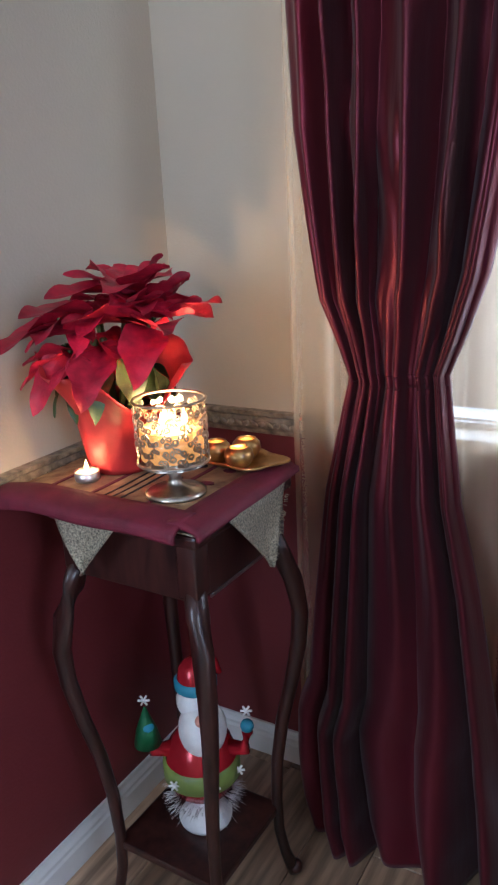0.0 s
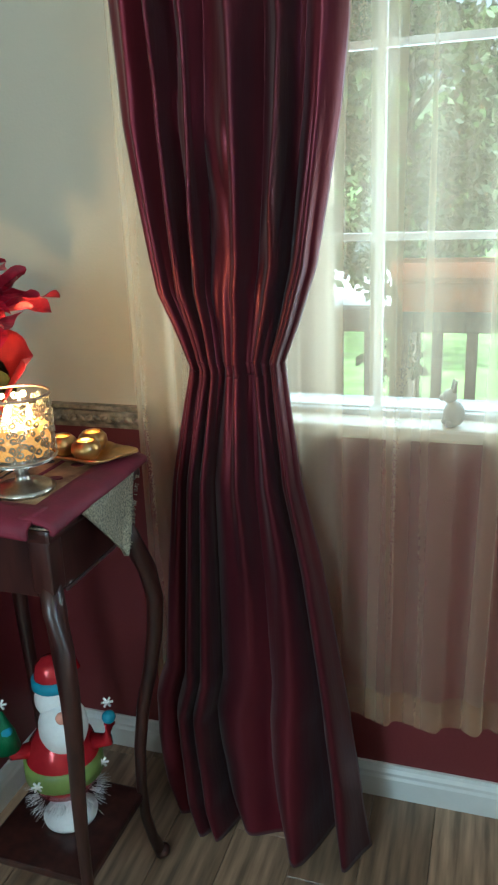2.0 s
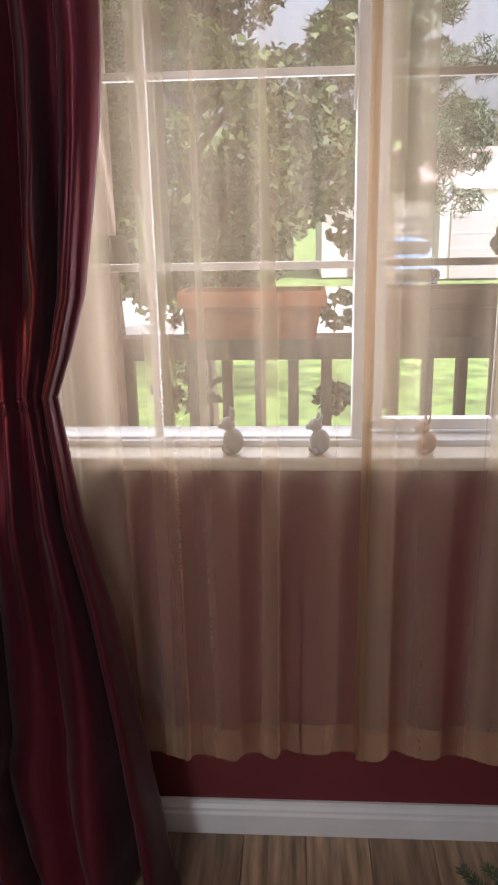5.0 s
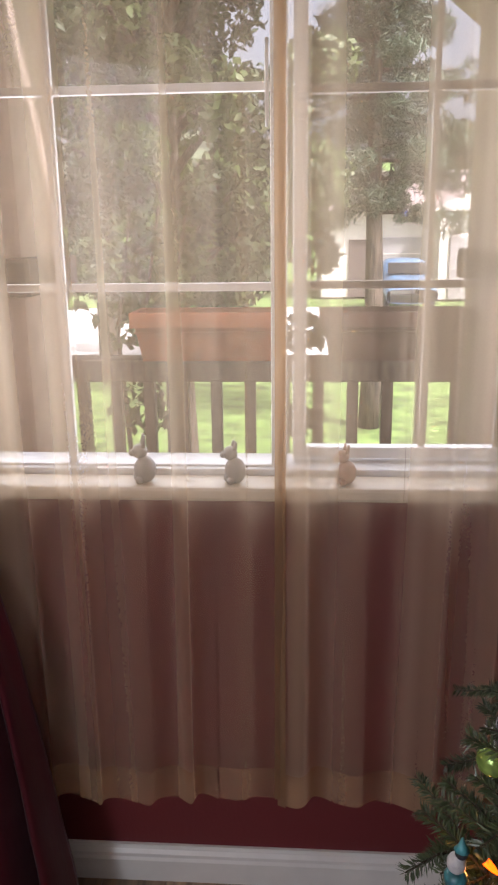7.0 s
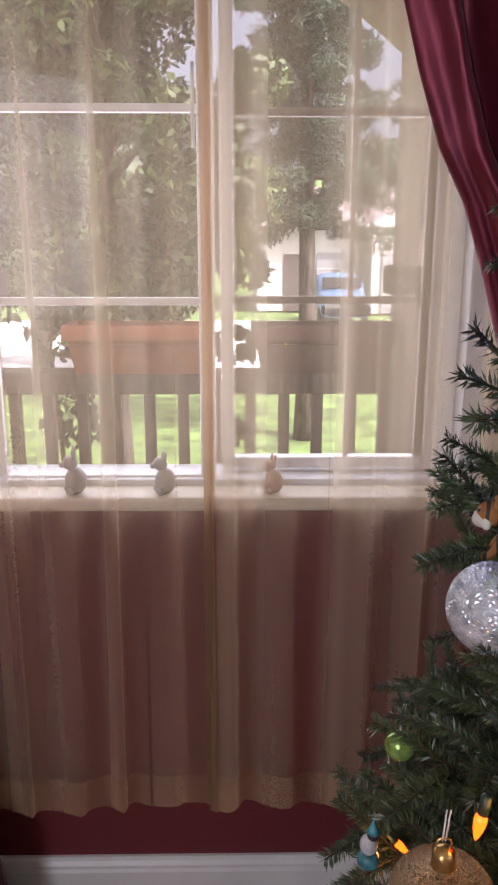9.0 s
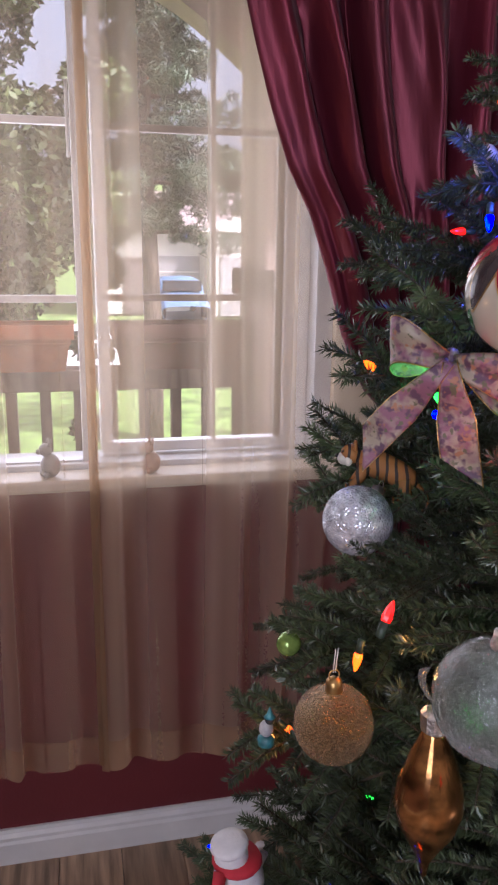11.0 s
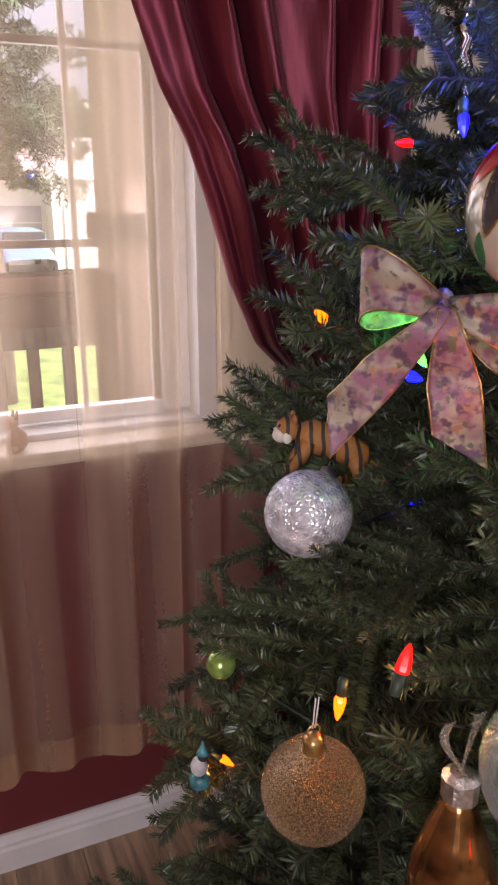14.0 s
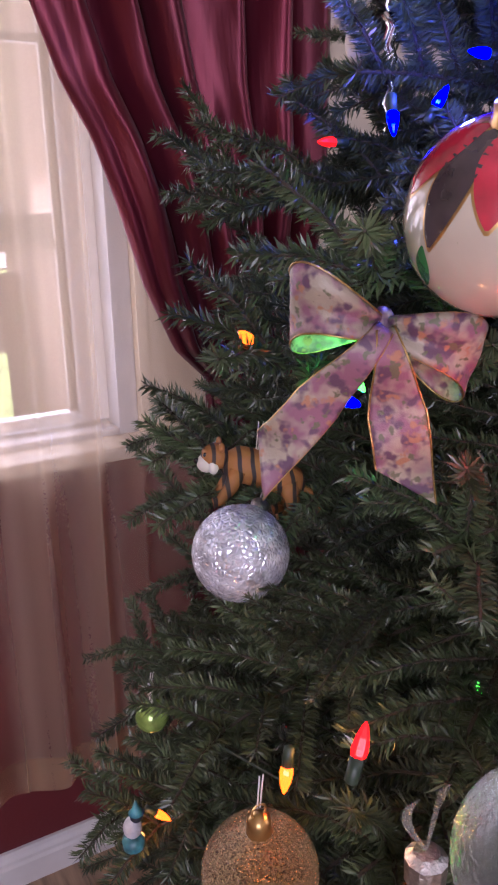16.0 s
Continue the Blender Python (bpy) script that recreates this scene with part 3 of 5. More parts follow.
def tree(name, base, height, spread, crown_z0, m_leaf, count, leaf, seed, label, trunk_r, clumps=26):
    r = np.random.default_rng(seed)
    t = thing(name, label, "tree")
    x, y, z = base
    path = [(x + 0.05 * math.sin(3 * k / 7 + seed) * height * 0.1, y, z + height * 0.85 * k / 7) for k in range(8)]
    put("trunk", mesh("trunk", *tube(path, [trunk_r * (1 - 0.85 * k / 7) for k in range(8)], 10), M_BARK), t)
    cs, rs, limbs = [], [], []
    for k in range(clumps):
        zz = crown_z0 + (height - crown_z0) * (k / (clumps - 1))
        sp = spread * math.sin(math.pi * (0.18 + 0.8 * k / (clumps - 1))) 
        an = k * 2.4 + r.uniform(-0.4, 0.4)
        dd = sp * r.uniform(0.35, 1.0)
        c = (x + dd * math.cos(an), y + dd * math.sin(an), z + zz + r.uniform(-0.1, 0.1))
        cs.append(c); rs.append(spread * r.uniform(0.2, 0.42))
        limbs.append(tube([(x, y, z + zz * 0.85), ((x + c[0]) / 2, (y + c[1]) / 2, z + zz * 0.95), c], [trunk_r * 0.3, trunk_r * 0.2, trunk_r * 0.08], 6))
    put("limbs", mesh("limbs", *join(*limbs), M_BARK), t)
    put("crown", mesh("crown", *leaves_cloud(cs, rs, count, leaf, r), m_leaf, False), t)
tree("shade_tree", (-0.15, 4.6, GZ), 4.4, 0.86, 1.40, M_LEAF1, 48000, 0.030, 2, "leafy green tree close to the porch", 0.10, 60)
def pine(base, height, crown_z0, spread, count, seed, label):
    """A pine: straight trunk, drooping boughs, needle tufts strung along each bough."""
    r = np.random.default_rng(seed)
    t = thing("pine_tree", label, "tree")
    x, y, z = base
    put("trunk", mesh("trunk", *tube([(x + 0.02 * math.sin(k), y, z + height * k / 9) for k in range(10)], [0.105 * (1 - 0.9 * k / 9) for k in range(10)], 10), M_BARK), t)
    cs, rs, limbs = [], [], []
    for k in range(64):
        f = k / 63
        zz = z + crown_z0 + (height - crown_z0) * f
        an = k * 2.4 + r.uniform(-0.3, 0.3)
        reach = spread * (1 - 0.8 * f) * r.uniform(0.55, 1.1) * (0.75 if f < 0.1 else 1)
        pts = [(x + reach * q * math.cos(an), y + reach * q * math.sin(an), zz + 0.10 * q - 0.30 * q * q * reach) for q in (0, 0.35, 0.7, 1.0)]
        limbs.append(tube(pts, [0.022, 0.016, 0.010, 0.004], 5))
        for q in (0.35, 0.55, 0.75, 0.92, 1.0):
            cs.append((x + reach * q * math.cos(an) + r.uniform(-0.06, 0.06), y + reach * q * math.sin(an), zz + 0.10 * q - 0.30 * q * q * reach + r.uniform(-0.04, 0.05)))
            rs.append(r.uniform(0.10, 0.19))
    put("limbs", mesh("limbs", *join(*limbs), M_BARK), t)
    put("crown", mesh("crown", *leaves_cloud(cs, rs, count, 0.055, r, 0.11), M_LEAF2, False), t)
pine((1.22, 7.2, GZ), 5.4, 1.95, 1.0, 52000, 5, "dark pine tree on the lawn")
tree("far_tree", (-2.2, 11, GZ), 6, 2.2, 1.0, M_LEAF1, 5000, 0.12, 9, "leafy tree across the lawn", 0.15)
tree("street_tree", (8.2, 40, GZ - 0.1), 6.5, 3.0, 1.5, M_LEAF2, 5000, 0.22, 12, "tree beside the far house", 0.2)
vine = thing("climbing_vine", "straggling vine growing beside the railing", "vine")
rv = np.random.default_rng(4)
stems = [tube([(0.0 + 0.05 * k, 2.55, -0.5), (0.02 + 0.06 * k, 2.53, 0.3), (-0.02 + 0.08 * k, 2.55, 0.9), (0.04 + 0.09 * k, 2.56, 1.3)], [0.012, 0.01, 0.007, 0.003], 6) for k in range(3)]
put("stems", mesh("stems", *join(*stems), M_BARK), vine)
put("leaves", mesh("leaves", *leaves_cloud([(0.03, 2.55, 0.3), (0.06, 2.56, 0.65), (0.02, 2.56, 0.95), (0.1, 2.57, 1.15), (0.58, 2.56, 0.9), (0.62, 2.56, 1.15), (0.56, 2.58, 0.6)], [0.14, 0.12, 0.14, 0.12, 0.08, 0.09, 0.07], 900, 0.022, rv, 0.6), M_LEAF3, False), vine)

house = thing("suburban_house", "single-storey stucco house with tiled roof across the street", "house")
hz = GZ - 0.04
put("wall", mesh("wall", *block((1.2, 24, hz), (12, 32, hz + 2.5)), M_HOUSEW, False), house)
def gable(x0, x1, y0, y1, z0, z1, axis):
    if axis == "x":
        V = [(x0, y0, z0), (x1, y0, z0), (x1, y1, z0), (x0, y1, z0), (x0 + 1.5, (y0 + y1) / 2, z1), (x1 - 1.5, (y0 + y1) / 2, z1)]
        return V, [[0, 1, 5, 4], [1, 2, 5], [2, 3, 4, 5], [3, 0, 4], [3, 2, 1, 0]]
    V = [(x0, y0, z0), (x1, y0, z0), ((x0 + x1) / 2, y0, z1), (x0, y1, z0), (x1, y1, z0), ((x0 + x1) / 2, y1, z1)]
    return V, [[0, 1, 2], [4, 3, 5], [0, 2, 5, 3], [1, 4, 5, 2], [0, 3, 4, 1]]
put("roof", mesh("roof", *gable(0.7, 12.5, 23.4, 32.6, hz + 2.5, hz + 3.95, "x"), M_ROOF, False), house)
put("gable_wall", mesh("gable_wall", *gable(4.3, 8.3, 22.8, 24, hz + 2.45, hz + 3.4, "y"), M_HOUSEW, False), house)
put("gable_front", mesh("gable_front", *block((4.5, 22.9, hz), (8.1, 24, hz + 2.45)), M_HOUSEW, False), house)
for x in (3.0, 4.8):
    g = put("garage_door", mesh("garage_door", *block((x, 22.84 if x > 4 else 23.94, hz), (x + 1.35, 22.9 if x > 4 else 24.0, hz + 1.75), 0.01), M_GARAGE, False), house)
    for k in range(3):
        put("panel_line", mesh("panel_line", *block((x, (22.84 if x > 4 else 23.94) - 0.012, hz + 0.42 * (k + 1)), (x + 1.35, 22.84 if x > 4 else 23.94, hz + 0.42 * (k + 1) + 0.03)), M_HOUSEW, False), g)
put("arched_door", mesh("arched_door", *block((2.0, 23.95, hz), (2.6, 24.0, hz + 1.7), 0.01), M_DARK, False), house)

car = thing("parked_car", "small blue car parked before the far garage", "car")
CX, CY = 3.25, 20.6
def car_body(u, v):
    a = 2 * math.pi * v
    prof = lerp([(0, 0.55), (0.12, 0.75), (0.3, 0.85), (0.42, 1.22), (0.68, 1.25), (0.85, 0.9), (1, 0.7)], u)
    return Vector((CX - 0.62 + 1.24 * (0.5 + 0.5 * math.copysign(abs(math.cos(a)) ** 0.5, math.cos(a))), CY - 1.6 + 3.2 * u, hz + 0.2 + (prof - 0.2) * (0.5 + 0.5 * math.copysign(abs(math.sin(a)) ** 0.5, math.sin(a)))))
put("body", mesh("body", *grid(car_body, 16, 16), M_CARB), car)
put("windscreen", mesh("windscreen", *block((CX - 0.5, CY - 0.75, hz + 0.88), (CX + 0.5, CY - 0.6, hz + 1.15), 0.02), M_BLACK, False), car)
for dx in (-0.6, 0.5):
    for dy in (-1.0, 1.0):
        put("wheel", mesh("wheel", *moved(lathe([(0.05, -0.06), (0.3, -0.06), (0.32, 0), (0.3, 0.06), (0.05, 0.06)], 18), pose(CX + dx + 0.05, CY + dy, hz + 0.32, 0, 90, 0)), M_BLACK), car)

# ---- plant stand in the corner ----
TC, TROT, TT = (-0.288, 0.893), -1.0, 0.792      # centre, turn and top of the stand
table = thing("plant_stand", "tall dark mahogany plant stand with cabriole legs and a low shelf", "table", at=(TC[0], TC[1], 0), rz=TROT)
put("top", mesh("top", *block((-0.134, -0.134, TT - 0.020), (0.134, 0.134, TT), 0.006), M_WOOD, False), table)
for (a, b) in (((-0.105, -0.110), (0.105, -0.092)), ((-0.105, 0.092), (0.105, 0.110)), ((-0.110, -0.092), (-0.092, 0.092))):
    put("apron", mesh("apron", *block((a[0], a[1], TT - 0.115), (b[0], b[1], TT - 0.021), 0.003), M_WOOD, False), table)
dr = put("drawer_front", mesh("drawer_front", *block((0.096, -0.088, TT - 0.112), (0.116, 0.088, TT - 0.026), 0.004), M_WOOD, False), table)
put("trim", mesh("trim", *block((0.117, -0.086, TT - 0.113), (0.120, 0.086, TT - 0.109)), mat("nickel", (0.6, 0.58, 0.55), 0.3, metal=1.0, bump=0), False), dr, "thin bright metal edge strip")
def leg_piece(sx, sy):
    prof = [(0.70, 0.000, 0.021), (0.66, 0.014, 0.022), (0.61, 0.034, 0.021), (0.55, 0.044, 0.019), (0.49, 0.040, 0.0175), (0.42, 0.026, 0.016), (0.34, 0.006, 0.015), (0.26, -0.006, 0.014), (0.18, -0.010, 0.013), (0.11, -0.008, 0.0125), (0.055, 0.002, 0.0125), (0.022, 0.012, 0.014), (0.004, 0.015, 0.012)]
    d = 0.1065
    path = [(sx * (d + o * 0.72), sy * (d + o * 0.72), z) for z, o, r in prof]
    sq = tube(path, [r * 0.78 for z, o, r in prof], 10)
    post = block((sx * d - 0.0165, sy * d - 0.0165, 0.69), (sx * d + 0.0165, sy * d + 0.0165, TT - 0.0205), 0.004)
    scroll = moved(ball(0.014, 12, 8), pose(sx * (d + 0.014), sy * (d + 0.014), 0.014))
    return join(sq, post, scroll)
for sx in (-1, 1):
    for sy in (-1, 1):
        put("leg", mesh("leg", *leg_piece(sx, sy), M_WOOD), table)
put("shelf", mesh("shelf", *block((-0.104, -0.104, 0.150), (0.104, 0.104, 0.166), 0.004), M_WOOD, False), table)

M_RUN = mat("tapestry_runner", (0.42, 0.27, 0.13), 0.9, var=0.35, scale=30, bump=0.5, bscale=500, col2=(0.16, 0.07, 0.035))
M_BORD = mat("wine_velvet_border", (0.15, 0.008, 0.026), 0.7, var=0.2, scale=30, bump=0.4, bscale=400)
M_GLIT = mat("champagne_glitter_cloth", (0.40, 0.35, 0.25), 0.45, metal=0.4, var=0.4, scale=350, bump=0.9, bscale=600)
M_BLACKT = mat("black_thread", (0.03, 0.02, 0.02), 0.8)
CZ = TT + 0.010
runner = thing("table_runner", "brown tapestry table runner with wine red border and bands", "table linen", at=(TC[0], TC[1], 0), rz=TROT)
X0, X1, Y0, Y1 = -0.246, 0.116, -0.122, 0.135
def cloth(x, y):
    z = CZ
    z -= 0.012 * max(0, (-0.15 - x) / 0.1) ** 1.5
    z += 0.0012 * math.sin(31 * x + 3) * math.sin(27 * y)
    return Vector((x, y, z))
def slab(x0, x1, y0, y1, dz, h, m, name, nx=24, ny=20, label=""):
    top = grid(lambda u, v: cloth(x0 + (x1 - x0) * u, y0 + (y1 - y0) * v) + Vector((0, 0, dz + h)), nx, ny)
    bot = grid(lambda u, v: cloth(x0 + (x1 - x0) * u, y0 + (y1 - y0) * v) + Vector((0, 0, dz)), nx, ny)
    n = nx + 1
    rim = [i for i in range(n)] + [j * n + nx for j in range(1, ny + 1)] + [ny * n + i for i in range(nx - 1, -1, -1)] + [j * n for j in range(ny - 1, 0, -1)]
    V = top[0] + bot[0]
    o = len(top[0])
    F = top[1] + [[q + o for q in f[::-1]] for f in bot[1]] + [[rim[k], rim[k - 1], rim[k - 1] + o, rim[k] + o] for k in range(len(rim))]
    return put(name, mesh(name, V, F, m, False), runner, label)
slab(X0 + 0.012, X1 - 0.012, Y0 + 0.012, Y1 - 0.012, -0.001, 0.005, M_RUN, "field")
# wide border that droops over the front and right edges
def front_border(u, v):
    x = X0 + (X1 - X0) * u
    p = cloth(x, Y0 + 0.02)
    k = v
    return p + Vector((0, -0.05 * min(k, 0.55) / 0.55, 0.0055 - 0.026 * max(0, k - 0.25) ** 1.2 * (1 + 0.06 * math.sin(14 * u))))
fb = grid(front_border, 40, 8)
q = put("front_border", mesh("front_border", *fb, M_BORD), runner, "wine red border hanging over the edge"); q.modifiers.new("t", "SOLIDIFY").thickness = 0.006
def side_border(u, v):
    y = Y0 - 0.02 + (Y1 - Y0 + 0.02) * u
    p = cloth(X1 - 0.02, y)
    return p + Vector((0.045 * min(v, 0.6) / 0.6, 0, 0.0055 - 0.014 * max(0, v - 0.4) - 0.008 * (1 - u) * v))
q = put("side_border", mesh("side_border", *grid(side_border, 30, 6), M_BORD), runner, "wine red border along the side"); q.modifiers.new("t", "SOLIDIFY").thickness = 0.006
for k, (x, w, m) in enumerate(((-0.165, 0.008, M_BORD), (-0.085, 0.006, M_BORD), (-0.06, 0.003, M_BLACKT), (-0.045, 0.003, M_BLACKT), (-0.03, 0.003, M_BLACKT), (0.02, 0.007, M_BORD), (0.095, 0.007, M_BORD))):
    slab(x, x + w, Y0 + 0.013, Y1 - 0.013, 0.004, 0.0012, m, "band", 2, 24)
for k in range(4):
    for j in range(3):
        a = rng.uniform(0, 6)
        c = cloth(-0.002 + 0.004 * (k % 2), -0.11 + 0.062 * k) if j == 0 else cloth(-0.125 + 0.2 * (j - 1) * 0.9, -0.11 + 0.062 * k)
        put("motif", mesh("motif", *moved(lathe([(0.011, 0), (0.011, 0.0012)], 9), pose(c.x, c.y, c.z + 0.004, 0, 0, a) @ Matrix.Diagonal((1, 0.7, 1, 1))), M_BLACKT if j == 0 else M_BORD, False), runner)

# glitter square laid cornerwise under the runner, its corners hanging down
doily = thing("glitter_cloth", "champagne glitter cloth square with frayed corners hanging down", "table linen", at=(TC[0], TC[1], 0), rz=TROT)
H = 0.136
put("middle", mesh("middle", *block((-0.133, -0.133, TT + 0.001), (0.133, 0.133, TT + 0.004)), M_GLIT, False), doily)
def corner_flap(direction, half, drop, off):
    def fn(u, v):
        w = half * (1 - v)
        s = (2 * u - 1) * w + off
        out = H + 0.006 + 0.018 * v + 0.004 * math.sin(5 * u + 3 * v)
        z = TT + 0.003 - drop * v
        return Vector((out, s, z)) if direction == "x" else Vector((s, -out, z))
    return grid(fn, 14, 12)
for d, h, dp, off in (("x", 0.085, 0.105, 0.015), ("y", 0.062, 0.085, -0.05)):
    q = put("corner_flap", mesh("corner_flap", *corner_flap(d, h, dp, off), M_GLIT), doily)
    q.modifiers.new("t", "SOLIDIFY").thickness = 0.0025
fr = []
for k in range(46):
    v = rng.uniform(0.05, 0.98)
    y0 = 0.015 + 0.085 * (1 - v)
    x = H + 0.008 + 0.018 * v
    z = TT + 0.003 - 0.105 * v
    fr.append(tube([(x, y0, z), (x + 0.002, y0 + rng.uniform(0.004, 0.009), z - rng.uniform(0.001, 0.006))], 0.0005, 4))
put("fringe", mesh("fringe", *join(*fr), M_GLIT, False), doily, "frayed threads")

# ---- pot plant ----
PX, PY, PZ = -0.408, 0.925, CZ + 0.006
M_FOIL = mat("red_foil_wrap", (0.50, 0.028, 0.028), 0.55, var=0.12, scale=25, bump=0.5, bscale=60, spec=0.6)
M_BRACT = mat("red_bract", (0.52, 0.008, 0.038), 0.5, var=0.3, scale=40, bump=0.35, bscale=120, per_object=0.3, dist=0.003)
M_GREENL = mat("poinsettia_leaf", (0.075, 0.115, 0.03), 0.5, var=0.35, scale=30, bump=0.35, bscale=120, per_object=0.5, dist=0.003)
M_STEM = mat("plant_stem", (0.10, 0.14, 0.04), 0.6)
plant = thing("poinsettia", "red poinsettia in a red foil wrapped pot", "plant", at=(PX, PY, PZ))
def foil(u, v):
    a = 2 * math.pi * u
    r = 0.054 + 0.032 * v ** 0.9 + 0.034 * (max(0, v - 0.6) / 0.4) ** 1.3
    r *= 1 + 0.05 * v * math.sin(7 * a + 2) + 0.03 * v * math.sin(13 * a)
    peak = 0.155 + 0.032 * math.sin(2 * a - 0.6) + 0.015 * math.sin(5 * a + 1)
    return Vector((r * math.cos(a), r * math.sin(a), peak * v))
fo = put("foil_wrap", mesh("foil_wrap", *grid(foil, 72, 14, True), M_FOIL), plant, "crumpled red foil wrap")
fo.modifiers.new("t", "SOLIDIFY").thickness = 0.0012
put("pot", mesh("pot", *lathe([(0.048, 0.001), (0.066, 0.105), (0.06, 0.105), (0.058, 0.095)], 24), M_FOIL), plant)
put("soil", mesh("soil", *moved(lathe([(0.055, 0.0), (0.058, 0.008)], 20), pose(0, 0, 0.09)), M_SOIL), plant)
def leaf_mesh(name, length, width, teeth, curl, m, fold=0.25):
    def fn(u, v):
        t = v
        w = width * (math.sin(math.pi * min(1, t ** 0.75)) ** 0.8) * (1 - 0.25 * t) * (1 + teeth * math.sin(5 * math.pi * t) * 0.35)
        s = 2 * u - 1
        return Vector((s * w * 0.5, length * t, -curl * t * t * length + abs(s) * w * fold + 0.006 * math.sin(9 * t) * s))
    return mesh(name, *grid(fn, 8, 14), m)
bracts = [leaf_mesh("bract", 0.135, 0.082, 0.32, 0.16, M_BRACT, 0.18), leaf_mesh("bract", 0.110, 0.072, 0.15, 0.34, M_BRACT, 0.10), leaf_mesh("bract", 0.080, 0.046, 0.0, -0.15, M_BRACT, 0.35)]
greens = [leaf_mesh("leaf", 0.08, 0.058, 0.1, 0.6, M_GREENL, 0.12)]
rp = np.random.default_rng(21)
heads = [((0.035, 0.015, 0.272), 9, 30), ((0.055, 0.03, 0.252), 8, 14), ((0.0, -0.03, 0.248), 9, 10), ((0.03, 0.0, 0.255), 10, 8), ((-0.045, -0.055, 0.235), 9, 4), ((0.085, -0.01, 0.235), 9, 2), ((-0.045, 0.03, 0.240), 7, 8), ((0.035, -0.065, 0.205), 7, -14), ((-0.02, -0.075, 0.195), 6, -24)]
for (hx, hy, hz_), n, el in heads:
    put("stem", mesh("stem", *tube([(hx * 0.2, hy * 0.2, 0.09), (hx * 0.6, hy * 0.6, 0.16), (hx, hy, hz_)], [0.005, 0.004, 0.003], 7), M_STEM), plant)
    for k in range(n):
        a = 360 * k / n + rp.uniform(-16, 16)
        wall = math.cos(radians(a + 90)) * 1.0
        sc = rp.uniform(0.85, 1.12) * (0.72 if hx + 0.09 * wall < -0.095 else 1.0)
        put("bract", bracts[k % 2 if k < n - 2 else 2], plant, "", pose(hx, hy, hz_ + rp.uniform(-0.008, 0.008), el + rp.uniform(-16, 14), rp.uniform(-18, 18), a) @ Matrix.Diagonal((sc, sc, sc, 1)))
    for k in range(5):
        put("flower_bud", mesh("flower_bud", *moved(ball(0.0045, 8, 6, 1.4), pose(hx + rp.uniform(-0.012, 0.012), hy + rp.uniform(-0.012, 0.012), hz_ + 0.008)), M_GREENL), plant)
for k in range(11):
    a = k * 33 + rp.uniform(-10, 10)
    rr = 0.055
    put("leaf", greens[0], plant, "", pose(-rr * math.sin(radians(a)), rr * math.cos(radians(a)), 0.165 + rp.uniform(-0.02, 0.02), rp.uniform(-50, -20), rp.uniform(-20, 20), a) @ Matrix.Diagonal((0.95, 0.95, 0.95, 1)))

# ---- candles ----
M_SILVER = mat("antique_silver", (0.55, 0.50, 0.43), 0.3, metal=1.0, var=0.2, scale=60, bump=0.15)
M_JAR = M_PANE
M_WAX = mat("cream_wax", (0.75, 0.62, 0.42), 0.5, var=0.05, bump=0.05)
M_WAX.node_tree.nodes["Principled BSDF"].inputs["Subsurface Weight"].default_value = 0.3
M_FLAME = emit("flame", (1.0, 0.50, 0.12), 14)
# both waxes emit by themselves, in place of flame light scattered through them
M_GLOWAX = emit("glowing_candle_wax", (1.0, 0.42, 0.10), 0.20)
M_GLOW = emit("flame_lit_wax_glow", (1.0, 0.48, 0.10), 2.2)
CXX, CYY = -0.252, 0.852
cand = thing("candle_holder", "silver butterfly filigree candle holder on a pedestal, lit", "candle", at=(CXX, CYY, CZ + 0.005))
put("pedestal", mesh("pedestal", *lathe([(0.044, 0.0), (0.0445, 0.004), (0.038, 0.008), (0.018, 0.012), (0.011, 0.017), (0.0085, 0.026), (0.012, 0.031), (0.008, 0.035), (0.011, 0.040), (0.03, 0.044), (0.049, 0.047)], 40), M_SILVER), cand)
put("jar", mesh("jar", *lathe([(0.047, 0.049), (0.049, 0.053), (0.049, 0.138), (0.0475, 0.138), (0.0465, 0.056), (0.001, 0.056)], 40, False), M_JAR), cand, "clear glass jar")
put("wax", mesh("wax", *lathe([(0.001, 0.057), (0.0455, 0.057), (0.0455, 0.100), (0.04, 0.0985), (0.001, 0.0985)], 32, False), M_GLOWAX), cand, "cream wax glowing from the flames")
for z in (0.052, 0.141):
    V, F = grid(lambda u, v, z=z: Vector(((0.0515 + 0.0022 * math.cos(2 * math.pi * v)) * math.cos(2 * math.pi * u), (0.0515 + 0.0022 * math.cos(2 * math.pi * v)) * math.sin(2 * math.pi * u), z + 0.0022 * math.sin(2 * math.pi * v))), 48, 8, True)
    put("rim", mesh("rim", V, F, M_SILVER), cand)
